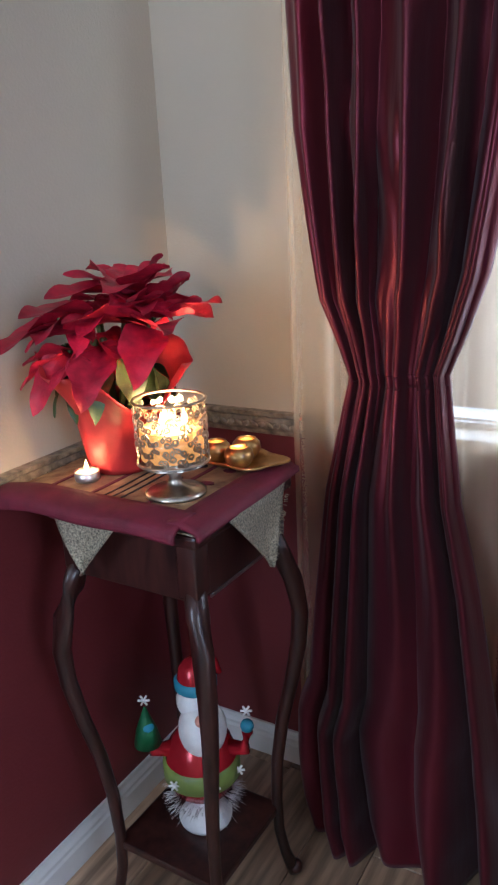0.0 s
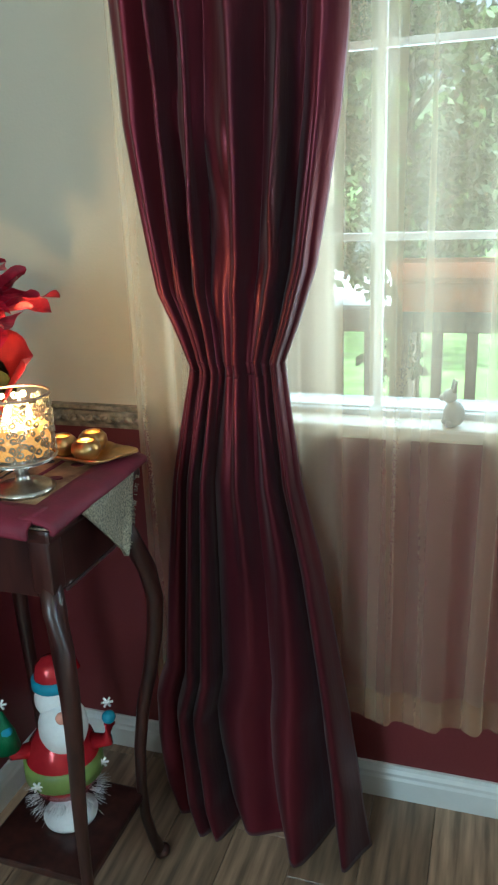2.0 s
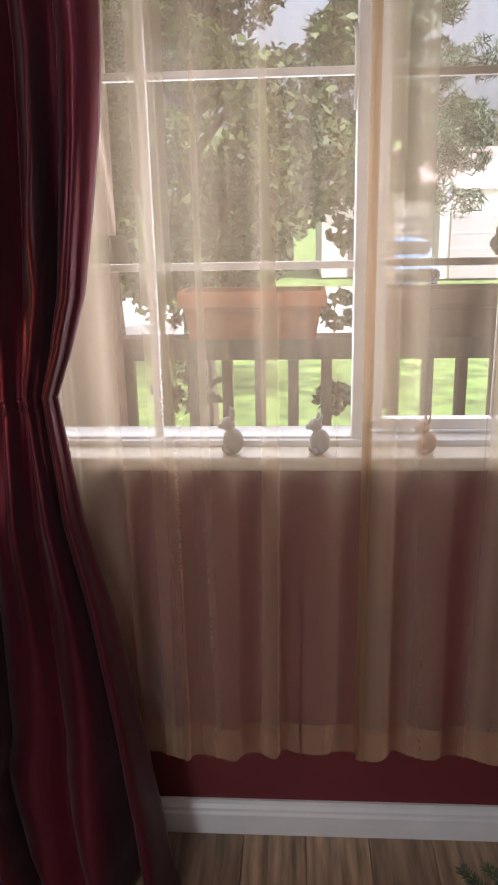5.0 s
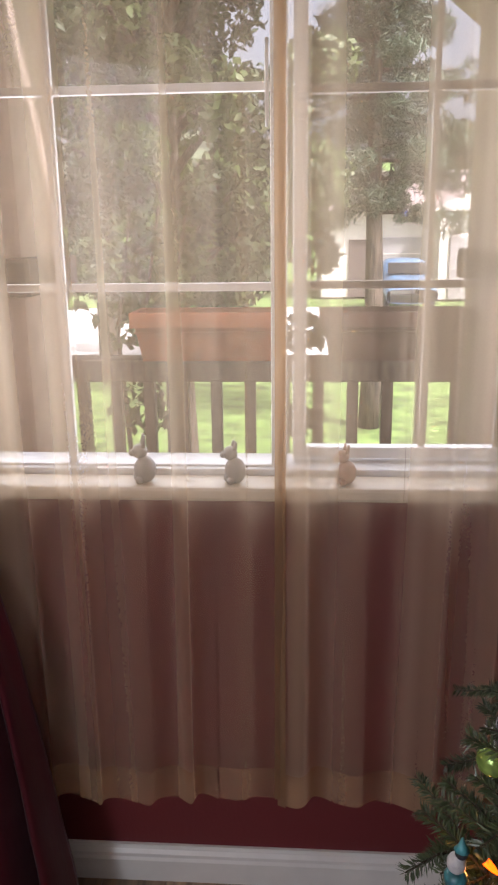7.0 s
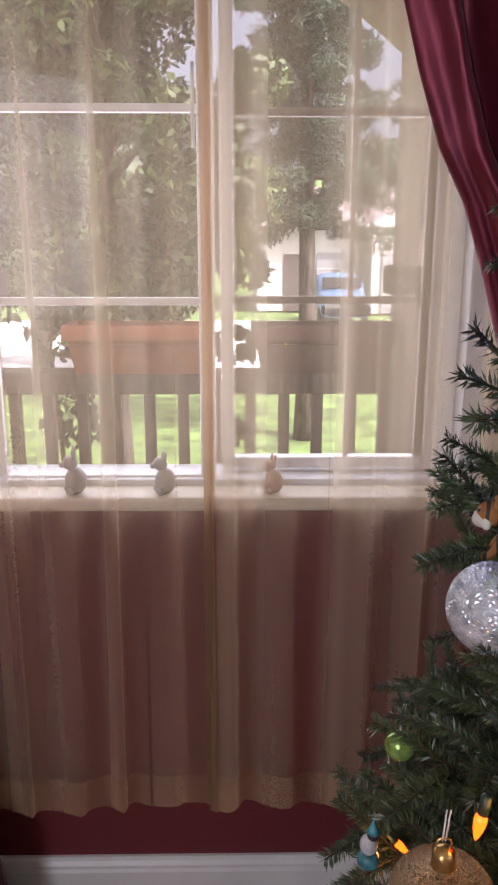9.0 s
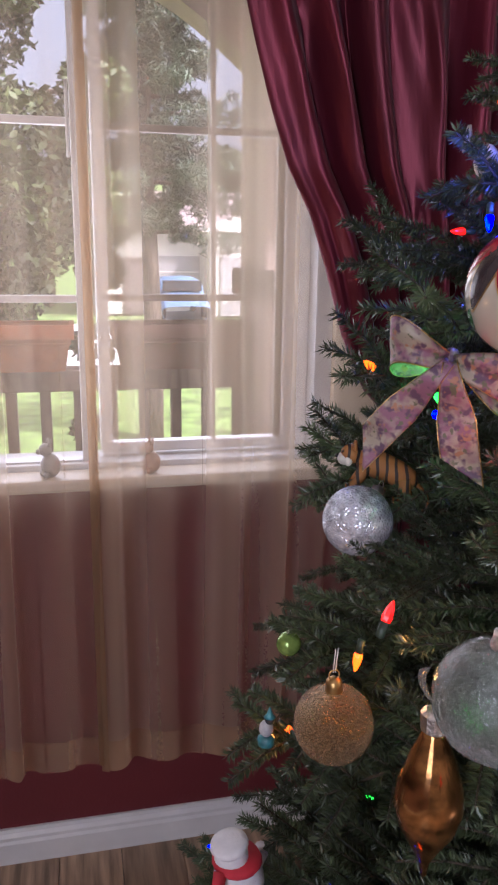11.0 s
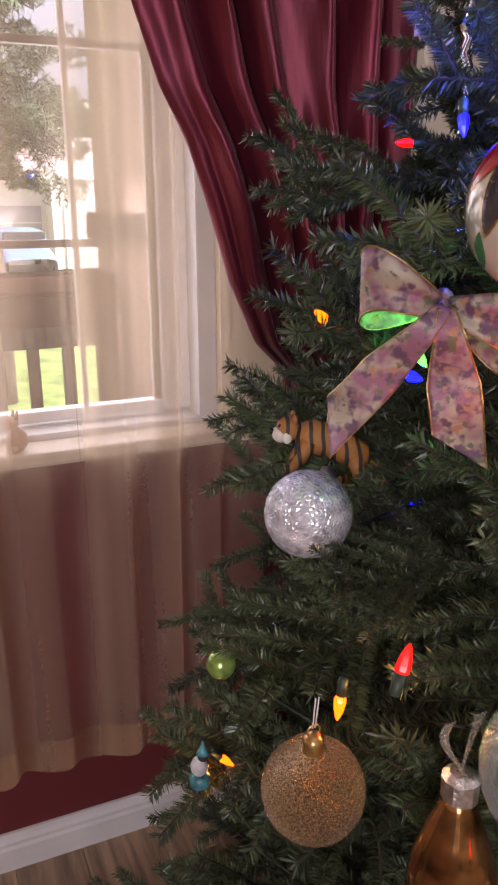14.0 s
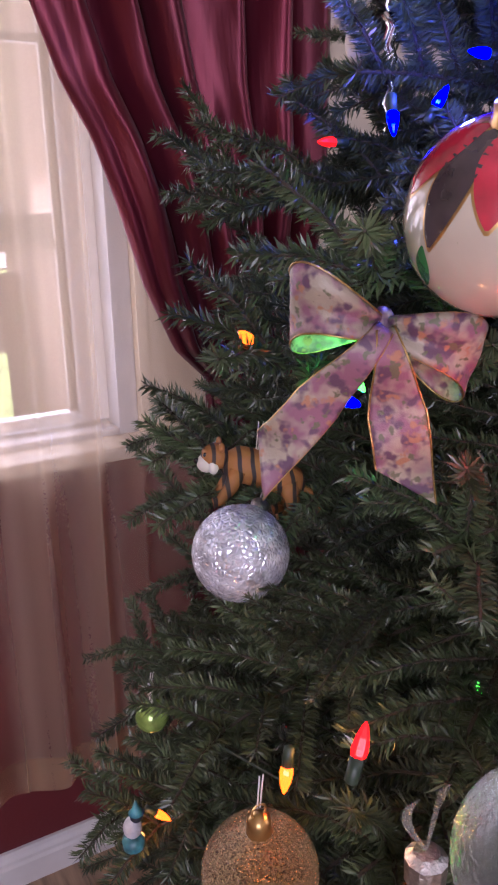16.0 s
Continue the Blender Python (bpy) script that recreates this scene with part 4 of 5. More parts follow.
def butterfly(size):
    out = []
    for s in (-1, 1):
        for cy, a, w in ((0.35, 0.62, 0.55), (-0.42, 0.48, 0.48)):
            pts = 14
            ring = [(s * (0.08 + a * (0.5 - 0.5 * math.cos(t))), cy + w * 0.8 * math.sin(t) * 0.7 + 0.25 * cy * (0.5 - 0.5 * math.cos(t))) for t in [2 * math.pi * k / pts for k in range(pts)]]
            cxm, cym = sum(p[0] for p in ring) / pts, sum(p[1] for p in ring) / pts
            inner_r = [(cxm + (p[0] - cxm) * 0.48, cym + (p[1] - cym) * 0.48) for p in ring]
            V = [(x * size, y * size) for x, y in ring + inner_r]
            F = [[k, (k + 1) % pts, pts + (k + 1) % pts, pts + k] for k in range(pts)]
            out.append((V, F))
            for q_ in (0.3, -0.3):
                V2 = [(cxm * size * 0.2, cy * 0.2 * size), (cxm * size * 0.2 + 0.06 * size, cy * 0.2 * size + 0.06 * size), ((cxm + s * a * 0.4) * size, (cym + q_ * w) * size), ((cxm + s * a * 0.4) * size, (cym + q_ * w - 0.09) * size)]
                out.append((V2, [[0, 1, 2, 3]]))
    out.append(([(-0.05 * size, -0.6 * size), (0.05 * size, -0.6 * size), (0.05 * size, 0.6 * size), (-0.05 * size, 0.6 * size)], [[0, 1, 2, 3]]))
    return out
rb = np.random.default_rng(3)
for row, z in enumerate((0.066, 0.084, 0.103, 0.122)):
    for k in range(11):
        a0 = 2 * math.pi * (k + 0.5 * (row % 2)) / 11 + rb.uniform(-0.08, 0.08)
        rot = rb.uniform(-0.7, 0.7)
        sz = rb.uniform(0.0125, 0.0165)
        V, F = [], []
        for v2, f2 in butterfly(sz):
            o = len(V)
            for x, y in v2:
                xr, yr = x * math.cos(rot) - y * math.sin(rot), x * math.sin(rot) + y * math.cos(rot)
                aa = a0 + xr / 0.0515
                V.append((0.0515 * math.cos(aa), 0.0515 * math.sin(aa), min(0.139, max(0.053, z + yr))))
            F += [[i + o for i in f] for f in f2]
        b_ = put("butterfly", mesh("butterfly", V, F, M_SILVER, False), cand)
        b_.modifiers.new("t", "SOLIDIFY").thickness = 0.0012
def flame_mesh(s):
    return lathe([(0.0002, 0), (0.0035 * s, 0.003 * s), (0.004 * s, 0.007 * s), (0.0022 * s, 0.014 * s), (0.0002, 0.021 * s)], 10)
for k in range(3):
    a = 2.1 * k + 0.5
    p = (0.02 * math.cos(a), 0.02 * math.sin(a), 0.098)
    put("wick", mesh("wick", *tube([p, (p[0], p[1], 0.106)], 0.0008, 5), M_BLACKT), cand)
    put("flame", mesh("flame", *moved(flame_mesh(1.1), pose(p[0], p[1], 0.104)), M_FLAME), cand, "bright candle flame")
glow_lamp("candle_light", (CXX, CYY, CZ + 0.132), 1.05, (1.0, 0.55, 0.2), 0.015)

M_ALU = mat("aluminium_cup", (0.75, 0.74, 0.72), 0.35, metal=1.0, var=0.05, bump=0.05)
TLX, TLY = -0.415, 0.845
tl = thing("tealight", "lit tealight in an aluminium cup on the runner", "candle", at=(TLX, TLY, CZ + 0.005))
put("cup", mesh("cup", *lathe([(0.0185, 0), (0.0192, 0.002), (0.0195, 0.015), (0.0187, 0.0152), (0.0182, 0.012)], 32), M_ALU), tl)
put("wax", mesh("wax", *lathe([(0.018, 0.011), (0.018, 0.0125), (0.001, 0.0122)], 28), M_GLOW), tl, "glowing melted wax")
put("flame", mesh("flame", *moved(flame_mesh(0.9), pose(0, 0, 0.014)), M_FLAME), tl)
glow_lamp("tealight_light", (TLX, TLY, CZ + 0.032), 0.05, (1.0, 0.55, 0.2), 0.006)

M_GOLD = mat("gold_lustre", (0.62, 0.38, 0.14), 0.28, metal=0.9, var=0.2, scale=40, bump=0.1)
tray = thing("leaf_tray", "gold leaf-shaped dish holding votive cups", "tray", at=(-0.225, 0.985, CZ + 0.005))
def leaf_dish(u, v):
    a = 2 * math.pi * u
    r = v * (0.058 + 0.012 * math.cos(a) + 0.007 * math.sin(5 * a)) 
    return Vector((r * math.cos(a) * 1.15, r * math.sin(a) * 0.8, 0.004 + 0.012 * v ** 3))
q = put("dish", mesh("dish", *grid(leaf_dish, 48, 8, True), M_GOLD), tray); q.modifiers.new("t", "SOLIDIFY").thickness = 0.003
vot_prof = [(0.012, 0.0), (0.0185, 0.006), (0.0235, 0.016), (0.022, 0.026), (0.0155, 0.033), (0.014, 0.033), (0.02, 0.024), (0.02, 0.010), (0.001, 0.006)]
vm, wm, fm = mesh("cup", *lathe(vot_prof, 28, False), M_GOLD), mesh("wax", *lathe([(0.0175, 0.0), (0.0175, 0.003), (0.001, 0.003)], 20), M_GLOW), mesh("flame", *flame_mesh(0.6), M_FLAME)
for k, (dx, dy) in enumerate(((0.012, -0.018), (0.0, 0.026), (-0.038, -0.004))):
    vo = thing("votive_candle", "gold round votive cup with a lit candle", "candle", "votive cups on the dish", at=(-0.225 + dx, 0.985 + dy, CZ + 0.013))
    put("cup", vm, vo); put("wax", wm, vo, "glowing wax", pose(0, 0, 0.012)); put("flame", fm, vo, "", pose(0, 0, 0.014))
glow_lamp("votive_light", (-0.213, 0.967, CZ + 0.042), 0.04, (1.0, 0.55, 0.2), 0.006)

# ---- figurine on the shelf: one plain shape ----
def figurine():
    bm = bmesh.new()
    def add(piece, mi):
        V, F = piece
        vs = [bm.verts.new(p) for p in V]
        for f in F:
            try:
                fc = bm.faces.new([vs[i] for i in f]); fc.material_index = mi; fc.smooth = True
            except ValueError:
                pass
    S = 1.0
    add(lathe([(0.001, 0), (0.050, 0.002), (0.052, 0.010), (0.036, 0.030), (0.022, 0.045), (0.028, 0.062)], 28), 0)
    body = [(0.028, 0.062), (0.055, 0.080), (0.068, 0.108)]
    add(lathe(body, 28, False), 1)
    add(lathe([(0.068, 0.108), (0.0735, 0.112), (0.0735, 0.146), (0.068, 0.150)], 28, False), 2)
    add(lathe([(0.068, 0.150), (0.060, 0.178), (0.040, 0.205), (0.03, 0.215)], 28, False), 1)
    add(moved(ball(0.045, 20, 14, 1.25), pose(0.010, -0.024, 0.225)), 0)
    add(moved(ball(0.038, 20, 12), pose(0, -0.004, 0.272)), 0)
    add(moved(ball(0.011, 10, 8), pose(0.012, -0.056, 0.262)), 5)
    add(lathe([(0.036, 0.296), (0.040, 0.300), (0.040, 0.314), (0.034, 0.318)], 24, False), 3)
    add(lathe([(0.034, 0.318), (0.030, 0.340), (0.018, 0.352), (0.001, 0.356)], 24, False), 1)
    add(tube([(0.01, 0, 0.348), (0.035, 0, 0.345), (0.045, 0, 0.325)], [0.016, 0.012, 0.006], 10), 1)
    for sx in (-1, 1):
        add(tube([(sx * 0.055, -0.01, 0.17), (sx * 0.085, -0.02, 0.175), (sx * 0.092, -0.025, 0.215)], [0.016, 0.013, 0.011], 10), 1)
        add(moved(ball(0.013, 10, 8), pose(sx * 0.092, -0.025, 0.228)), 3)
    add(lathe([(0.03, 0.0), (0.022, 0.03), (0.001, 0.075)], 14) if False else moved(lathe([(0.026, 0.0), (0.020, 0.03), (0.002, 0.078)], 14), pose(-0.095, -0.02, 0.190)), 4)
    for c in ((-0.095, -0.02, 0.282), (0.092, -0.028, 0.262), (-0.045, -0.062, 0.128), (0.03, -0.07, 0.128), (0.072, -0.022, 0.128)):
        for k in range(3):
            t = math.pi * k / 3
            d = Vector((math.cos(t), 0, math.sin(t))) * 0.011
            add(tube([Vector(c) - d, Vector(c) + d], 0.0022, 6), 0)
    rf = np.random.default_rng(5)
    for k in range(420):
        a = rf.uniform(0, 6.28); b = rf.uniform(0.052, 0.082)
        p = Vector((0.055 * math.cos(a), 0.055 * math.sin(a), b))
        d = Vector((math.cos(a), math.sin(a), rf.uniform(-0.8, 0.5))) * rf.uniform(0.012, 0.028)
        add(tube([p, p + d], [0.0006, 0.0002], 3), 0)
    me = bpy.data.meshes.new("holiday_figurine")
    bm.to_mesh(me); bm.free()
    for m in (mat("white_resin", (0.72, 0.70, 0.68), 0.55, var=0.05, scale=60), mat("red_glass", (0.42, 0.015, 0.025), 0.18, metal=0.3, var=0.1), mat("moss_green_band", (0.20, 0.26, 0.06), 0.4), mat("teal_cloth", (0.04, 0.22, 0.32), 0.6), mat("dark_green_glitter", (0.01, 0.10, 0.03), 0.45, metal=0.3, bump=0.6, bscale=500), mat("pink_resin", (0.65, 0.30, 0.22), 0.5)):
        me.materials.append(m)
    return me
fg = put("holiday_figurine", figurine(), None, "", pose(-0.284, 0.905, 0.1665, 0, 0, 28) @ Matrix.Scale(0.91, 4))
tagged(fg, "round red, green and white holiday figurine on the stand's shelf", "figurine")

# small animals on the window sill
M_PEWTER = mat("grey_ceramic", (0.24, 0.23, 0.22), 0.45, var=0.1, scale=80)
M_BUNNY = mat("brown_ceramic", (0.32, 0.16, 0.10), 0.5, var=0.15, scale=80)
def critter(ears):
    out = [moved(ball(0.016, 14, 10, 1.25), pose(0, 0, 0.019)), moved(ball(0.011, 12, 8), pose(0.006, -0.004, 0.045)), moved(ball(0.005, 8, 6), pose(0.017, -0.005, 0.043))]
    for s in (-1, 1):
        out.append(tube([(0.002, s * 0.005, 0.052), (0.0, s * 0.007, 0.058 + ears)], [0.0035, 0.0018], 7))
        out.append(moved(ball(0.006, 8, 6), pose(0.010, s * 0.009, 0.006)))
    return join(*out)
for x, y, m, e, lab, s in ((0.322, 1.262, M_PEWTER, 0.012, "small grey ceramic rabbit ornament on the sill", 1.15), (0.470, 1.262, M_PEWTER, 0.006, "small grey ceramic donkey ornament on the sill", 1.1), (0.650, 1.262, M_BUNNY, 0.008, "small brown ceramic rabbit ornament on the sill", 1.0)):
    o = put("sill_figurine", mesh("sill_figurine", *critter(e), m), None, "", pose(x, y, 0.8122, 0, 0, 200) @ Matrix.Diagonal((s, s, s, 1)))
    tagged(o, lab, "figurine", "animals on the sill")

# ---- decorated tree ----
TX, TY = 1.20, 0.50
M_NEEDLE = mat("spruce_needles", (0.058, 0.082, 0.033), 0.42, var=0.35, scale=14, bump=0, per_object=0.3, spec=0.6)
M_TWIG = mat("brown_twig", (0.055, 0.042, 0.025), 0.8, var=0.2, bump=0.2)
xmas = thing("christmas_tree", "artificial green spruce christmas tree full of decorations", "tree", at=(TX, TY, 0))
put("trunk", mesh("trunk", *tube([(0, 0, 0.02), (0, 0, 1.0), (0, 0, 2.12)], [0.022, 0.018, 0.006], 10), M_TWIG), xmas)
for k in range(4):
    a = k * math.pi / 2 + 0.4
    put("stand_leg", mesh("stand_leg", *tube([(0, 0, 0.10), (0.12 * math.cos(a), 0.12 * math.sin(a), 0.05), (0.24 * math.cos(a), 0.24 * math.sin(a), 0.012)], 0.011, 8), M_DARK), xmas)

def needles_on(a, b, r, density, ln):
    """Needle blades round the twig from a to b: vertices and faces."""
    a, b = np.array(a), np.array(b)
    L = np.linalg.norm(b - a)
    n = max(8, int(L * density))
    d = (b - a) / L
    t = r.uniform(0, 1, n)
    p = a + (b - a) * t[:, None]
    up = np.array([0, 0, 1.0])
    s1 = np.cross(d, up); s1 /= np.linalg.norm(s1) + 1e-9
    s2 = np.cross(s1, d)
    th = r.uniform(0, 2 * np.pi, n)
    th = th - 0.46 * np.sin(2 * th)                      # more to the sides than above and below
    rad = np.cos(th)[:, None] * s1 + np.sin(th)[:, None] * s2
    fw = r.uniform(0.45, 0.85, n)[:, None]
    dirn = rad * np.sqrt(1 - (fw * 0.8) ** 2) + d * fw * 0.8
    dirn /= np.linalg.norm(dirn, axis=1)[:, None]
    l = (ln * r.uniform(0.75, 1.15, n) * np.where(t > 0.93, 0.9, 1.0))[:, None]
    side = np.cross(dirn, r.normal(size=(n, 3))); side /= np.linalg.norm(side, axis=1)[:, None]
    w = 0.00075
    V = np.empty((n * 4, 3))
    V[0::4], V[1::4], V[2::4], V[3::4] = p, p + dirn * l * 0.5 + side * w, p + dirn * l, p + dirn * l * 0.5 - side * w
    return V

def branch_mesh(length, seed):
    r = np.random.default_rng(seed)
    V, twigs = [], []
    def arc(t):
        return np.array([length * t, 0.012 * math.sin(5 * t + seed), length * (0.10 * t - 0.16 * t * t)])
    pts = [arc(t) for t in np.linspace(0, 1, 9)]
    twigs.append((pts, 0.0028))
    for k in range(3, 8):
        V.append(needles_on(pts[k], pts[k + 1], r, 4600, 0.0125))
    V.append(needles_on(pts[1], pts[3], r, 900, 0.013))
    n = int(3 + length / 0.062)
    for k in range(n):
        t = 0.22 + 0.72 * k / (n - 1)
        p = arc(t)
        for s in ((-1, 1) if k % 4 else (-1, 1, 0)):
            ln = (0.12 * (1 - t) + 0.066) * r.uniform(0.8, 1.2)
            an = radians(r.uniform(32, 52)) * s
            el = radians(r.uniform(-6, 16)) if s else radians(r.uniform(35, 60))
            e = p + ln * np.array([math.cos(an) * math.cos(el), math.sin(an) * math.cos(el), math.sin(el)])
            m_ = (p + e) / 2 + np.array([0, 0, 0.006])
            twigs.append(([p, m_, e], 0.0016))
            V.append(needles_on(p, m_, r, 4600, 0.0122)); V.append(needles_on(m_, e, r, 4600, 0.0116))
    NV = np.concatenate(V)
    nf = len(NV) // 4
    wood = join(*[tube(p_, [rr * (1 - 0.5 * k / (len(p_) - 1)) for k in range(len(p_))], 5) for p_, rr in twigs])
    me = bpy.data.meshes.new("branch")
    o = len(NV)
    faces = [[4 * i, 4 * i + 1, 4 * i + 2, 4 * i + 3] for i in range(nf)] + [[q + o for q in f] for f in wood[1]]
    me.from_pydata(NV.tolist() + [tuple(v) for v in wood[0]], [], faces)
    me.materials.append(M_NEEDLE); me.materials.append(M_TWIG)
    me.polygons.foreach_set("material_index", [0] * nf + [1] * len(wood[1]))
    return me
LENGTHS = (0.16, 0.24, 0.32, 0.40, 0.50, 0.60, 0.70)
protos = {l: [branch_mesh(l, int(l * 100) + s) for s in (1, 2)] for l in LENGTHS}
rt = np.random.default_rng(17)
def cone_r(z):
    if z < 1.16:
        return 0.405 + 0.27 * (1.16 - z)
    return 0.405 - 0.46 * (z - 1.16) if z < 1.45 else max(0.04, 0.27 * (2.1 - z) / 0.65)
z, ring = 0.20, 0
while z < 2.10:
    n = int(7 + 10 * cone_r(z))
    for k in range(n):
        a = 360 * k / n + ring * 23 + rt.uniform(-9, 9)
        want = cone_r(z) * rt.uniform(0.84, 1.04)
        l = min(LENGTHS, key=lambda q_: abs(q_ - want))
        s = want / l
        put("branch", protos[l][int(rt.integers(0, 2))], xmas, "", pose(0, 0, z + rt.uniform(-0.025, 0.025), rt.uniform(-25, 25), rt.uniform(-12, 8) - 8 * (z - 0.8), a) @ Matrix.Diagonal((s, s, s, 1)))
    z += 0.062
    ring += 1

# a sprig that lies before the crackled bauble
put("branch", protos[0.16][0], xmas, "", pose(0.845 - TX, 0.428 - TY, 0.951, 0, 0, 171) @ Matrix.Scale(0.55, 4))

# ---- ornaments ----
M_CRACK = mat("silver_crackle_glass", (0.62, 0.63, 0.66), 0.22, metal=0.35, var=0.25, scale=120, bump=0)
nt = M_CRACK.node_tree
vo = nt.nodes.new("ShaderNodeTexVoronoi"); vo.feature = "DISTANCE_TO_EDGE"; vo.inputs["Scale"].default_value = 300
tcn = nt.nodes.new("ShaderNodeTexCoord"); bpn = nt.nodes.new("ShaderNodeBump")
bpn.inputs["Strength"].default_value, bpn.inputs["Distance"].default_value = 0.9, 0.002
nt.links.new(tcn.outputs["Object"], vo.inputs[0]); nt.links.new(vo.outputs[0], bpn.inputs["Height"]); nt.links.new(bpn.outputs[0], nt.nodes["Principled BSDF"].inputs["Normal"])
M_GGLIT = mat("gold_glitter", (0.50, 0.33, 0.17), 0.26, metal=0.85, var=0.4, scale=800, bump=1.0, bscale=1100, dist=0.004)
M_CLEARG = glass_mat("frosted_glitter_glass", (0.90, 0.94, 0.90), 0.10, 0.6, 260, 0.96)
M_AMBER = mat("amber_mercury_glass", (0.42, 0.19, 0.06), 0.14, metal=0.85, var=0.5, scale=55, bump=0.1, bscale=80)
M_CREAMG = mat("cream_painted_glass", (0.48, 0.41, 0.31), 0.14, var=0.06, scale=25, bump=0, coat=0.8)
M_PETAL = mat("red_painted_petal", (0.45, 0.02, 0.04), 0.2, var=0.25, scale=60, bump=0, coat=0.6)
M_PETALP = mat("pink_painted_petal", (0.45, 0.16, 0.15), 0.2, var=0.3, scale=60, bump=0, coat=0.6)
M_PETALG = mat("dark_painted_petal", (0.05, 0.035, 0.035), 0.2, var=0.25, scale=60, bump=0, coat=0.6)
M_LEAFP = mat("green_painted_leaf", (0.03, 0.16, 0.05), 0.25, var=0.25, scale=60, bump=0, coat=0.6)
M_THREAD = mat("white_thread", (0.65, 0.63, 0.6), 0.7)
M_CAPS = mat("silver_cap", (0.6, 0.58, 0.55), 0.3, metal=1.0, var=0.2, scale=300, bump=0.6, bscale=500)

def cap(r):
    return lathe([(r * 0.22, -0.003), (r * 0.23, 0.0), (r * 0.20, 0.004), (r * 0.20, 0.008), (r * 0.1, 0.0105), (0.0008, 0.011)], 16)
def bauble(at, r, m, label, tilt=(0, 0, 0), string=0.03, capm=M_CAPS):
    o = thing("bauble", label, "ornament", "baubles on the tree")
    o.matrix_world = pose(*at, *tilt)
    put("ball", mesh("ball", *ball(r, 40, 26), m), o)
    put("cap", mesh("cap", *moved(cap(r), pose(0, 0, r - 0.001)), capm), o)
    ring_ = grid(lambda u, v: Vector(((0.004 + 0.0006 * math.cos(6.283 * v)) * math.cos(6.283 * u), 0.0006 * math.sin(6.283 * v), r + 0.012 + (0.004 + 0.0006 * math.cos(6.283 * v)) * math.sin(6.283 * u))), 14, 5, True)
    put("ring", mesh("ring", *ring_, capm), o)
    if string:
        put("string", mesh("string", *join(tube([(0.0008, 0, r + 0.014), (0.003, 0, r + 0.014 + string)], 0.0005, 4), tube([(-0.0008, 0, r + 0.014), (0.001, 0, r + 0.014 + string)], 0.0005, 4)), M_THREAD), o)
    return o
GREENB = (0.7185, 0.570, 0.824)
bauble((0.758, 0.500, 0.976), 0.031, M_CRACK, "silver crackled glass bauble on a branch", (0, 55, 35), 0)
bauble((0.699, 0.378, 0.863), 0.030, M_GGLIT, "gold glitter bauble hanging on the tree", (4, -3, 0), 0.02, M_GOLD)
bauble((0.752, 0.254, 0.952), 0.0365, M_CLEARG, "large frosted clear glass bauble with glitter", (2, 3, 0), 0.06)
bauble(GREENB, 0.0125, mat("green_glass", (0.30, 0.45, 0.10), 0.2, metal=0.4, var=0.3, scale=90), "small green glass bauble", (0, 0, 0), 0.01)
bb = bauble((0.823, 0.368, 1.179), 0.0442, M_CREAMG, "large cream bauble painted with red poinsettia petals", (20, -20, 0), 0.03, M_GOLD)
def petal_on_ball(r, lat0, lat1, lon, width):
    def fn(u, v):
        t = v
        la = lat0 + (lat1 - lat0) * t
        w = width * math.sin(math.pi * min(1, max(0.02, t * 0.97 + 0.015))) ** 0.8
        lo = lon + (2 * u - 1) * w / max(0.25, math.sin(la))
        return Vector((r * math.sin(la) * math.cos(lo), r * math.sin(la) * math.sin(lo), r * math.cos(la)))
    return grid(fn, 8, 12)
for k in range(11):
    lo_, end_ = 2 * math.pi * k / 11 + 0.25, 1.18 + 0.30 * (k % 2)
    put("petal_outline", mesh("petal_outline", *petal_on_ball(0.04435, 0.16, end_ + 0.045, lo_, 0.232), M_GOLD), bb, "gold outline")
    put("painted_petal", mesh("painted_petal", *petal_on_ball(0.0446, 0.20, end_, lo_, 0.205), (M_PETAL, M_PETALG, M_PETAL, M_PETALP)[k % 4]), bb)
for k in range(5):
    put("painted_leaf", mesh("painted_leaf", *petal_on_ball(0.0445, 1.50, 2.0, 2 * math.pi * (k + 0.4) / 5, 0.10), M_LEAFP), bb)

fin = thing("teardrop_ornament", "amber mercury glass teardrop ornament on a sheer ribbon", "ornament")
fin.matrix_world = pose(0.745, 0.310, 0.905)
put("drop", mesh("drop", *lathe([(0.007, -0.006), (0.0085, -0.012), (0.015, -0.028), (0.0225, -0.052), (0.024, -0.066), (0.019, -0.084), (0.010, -0.100), (0.004, -0.112), (0.0025, -0.122), (0.0003, -0.126)], 28), M_AMBER), fin)
put("cap", mesh("cap", *lathe([(0.0095, -0.008), (0.0098, 0.004), (0.006, 0.007), (0.001, 0.008)], 12), M_CAPS, False), fin)
M_ORG = sheer_mat("white_organza", (0.5, 0.46, 0.4), 0.62)
for s in (-1, 1):
    q = put("ribbon_loop", mesh("ribbon_loop", *grid(lambda u, v, s=s: Vector((s * (0.010 * math.sin(2.0 * v)) + (u - 0.5) * 0.006 * (0.3 + v), 0.004 * math.sin(3 * v), 0.008 + 0.030 * v)), 4, 12), M_ORG), fin, "sheer white ribbon")

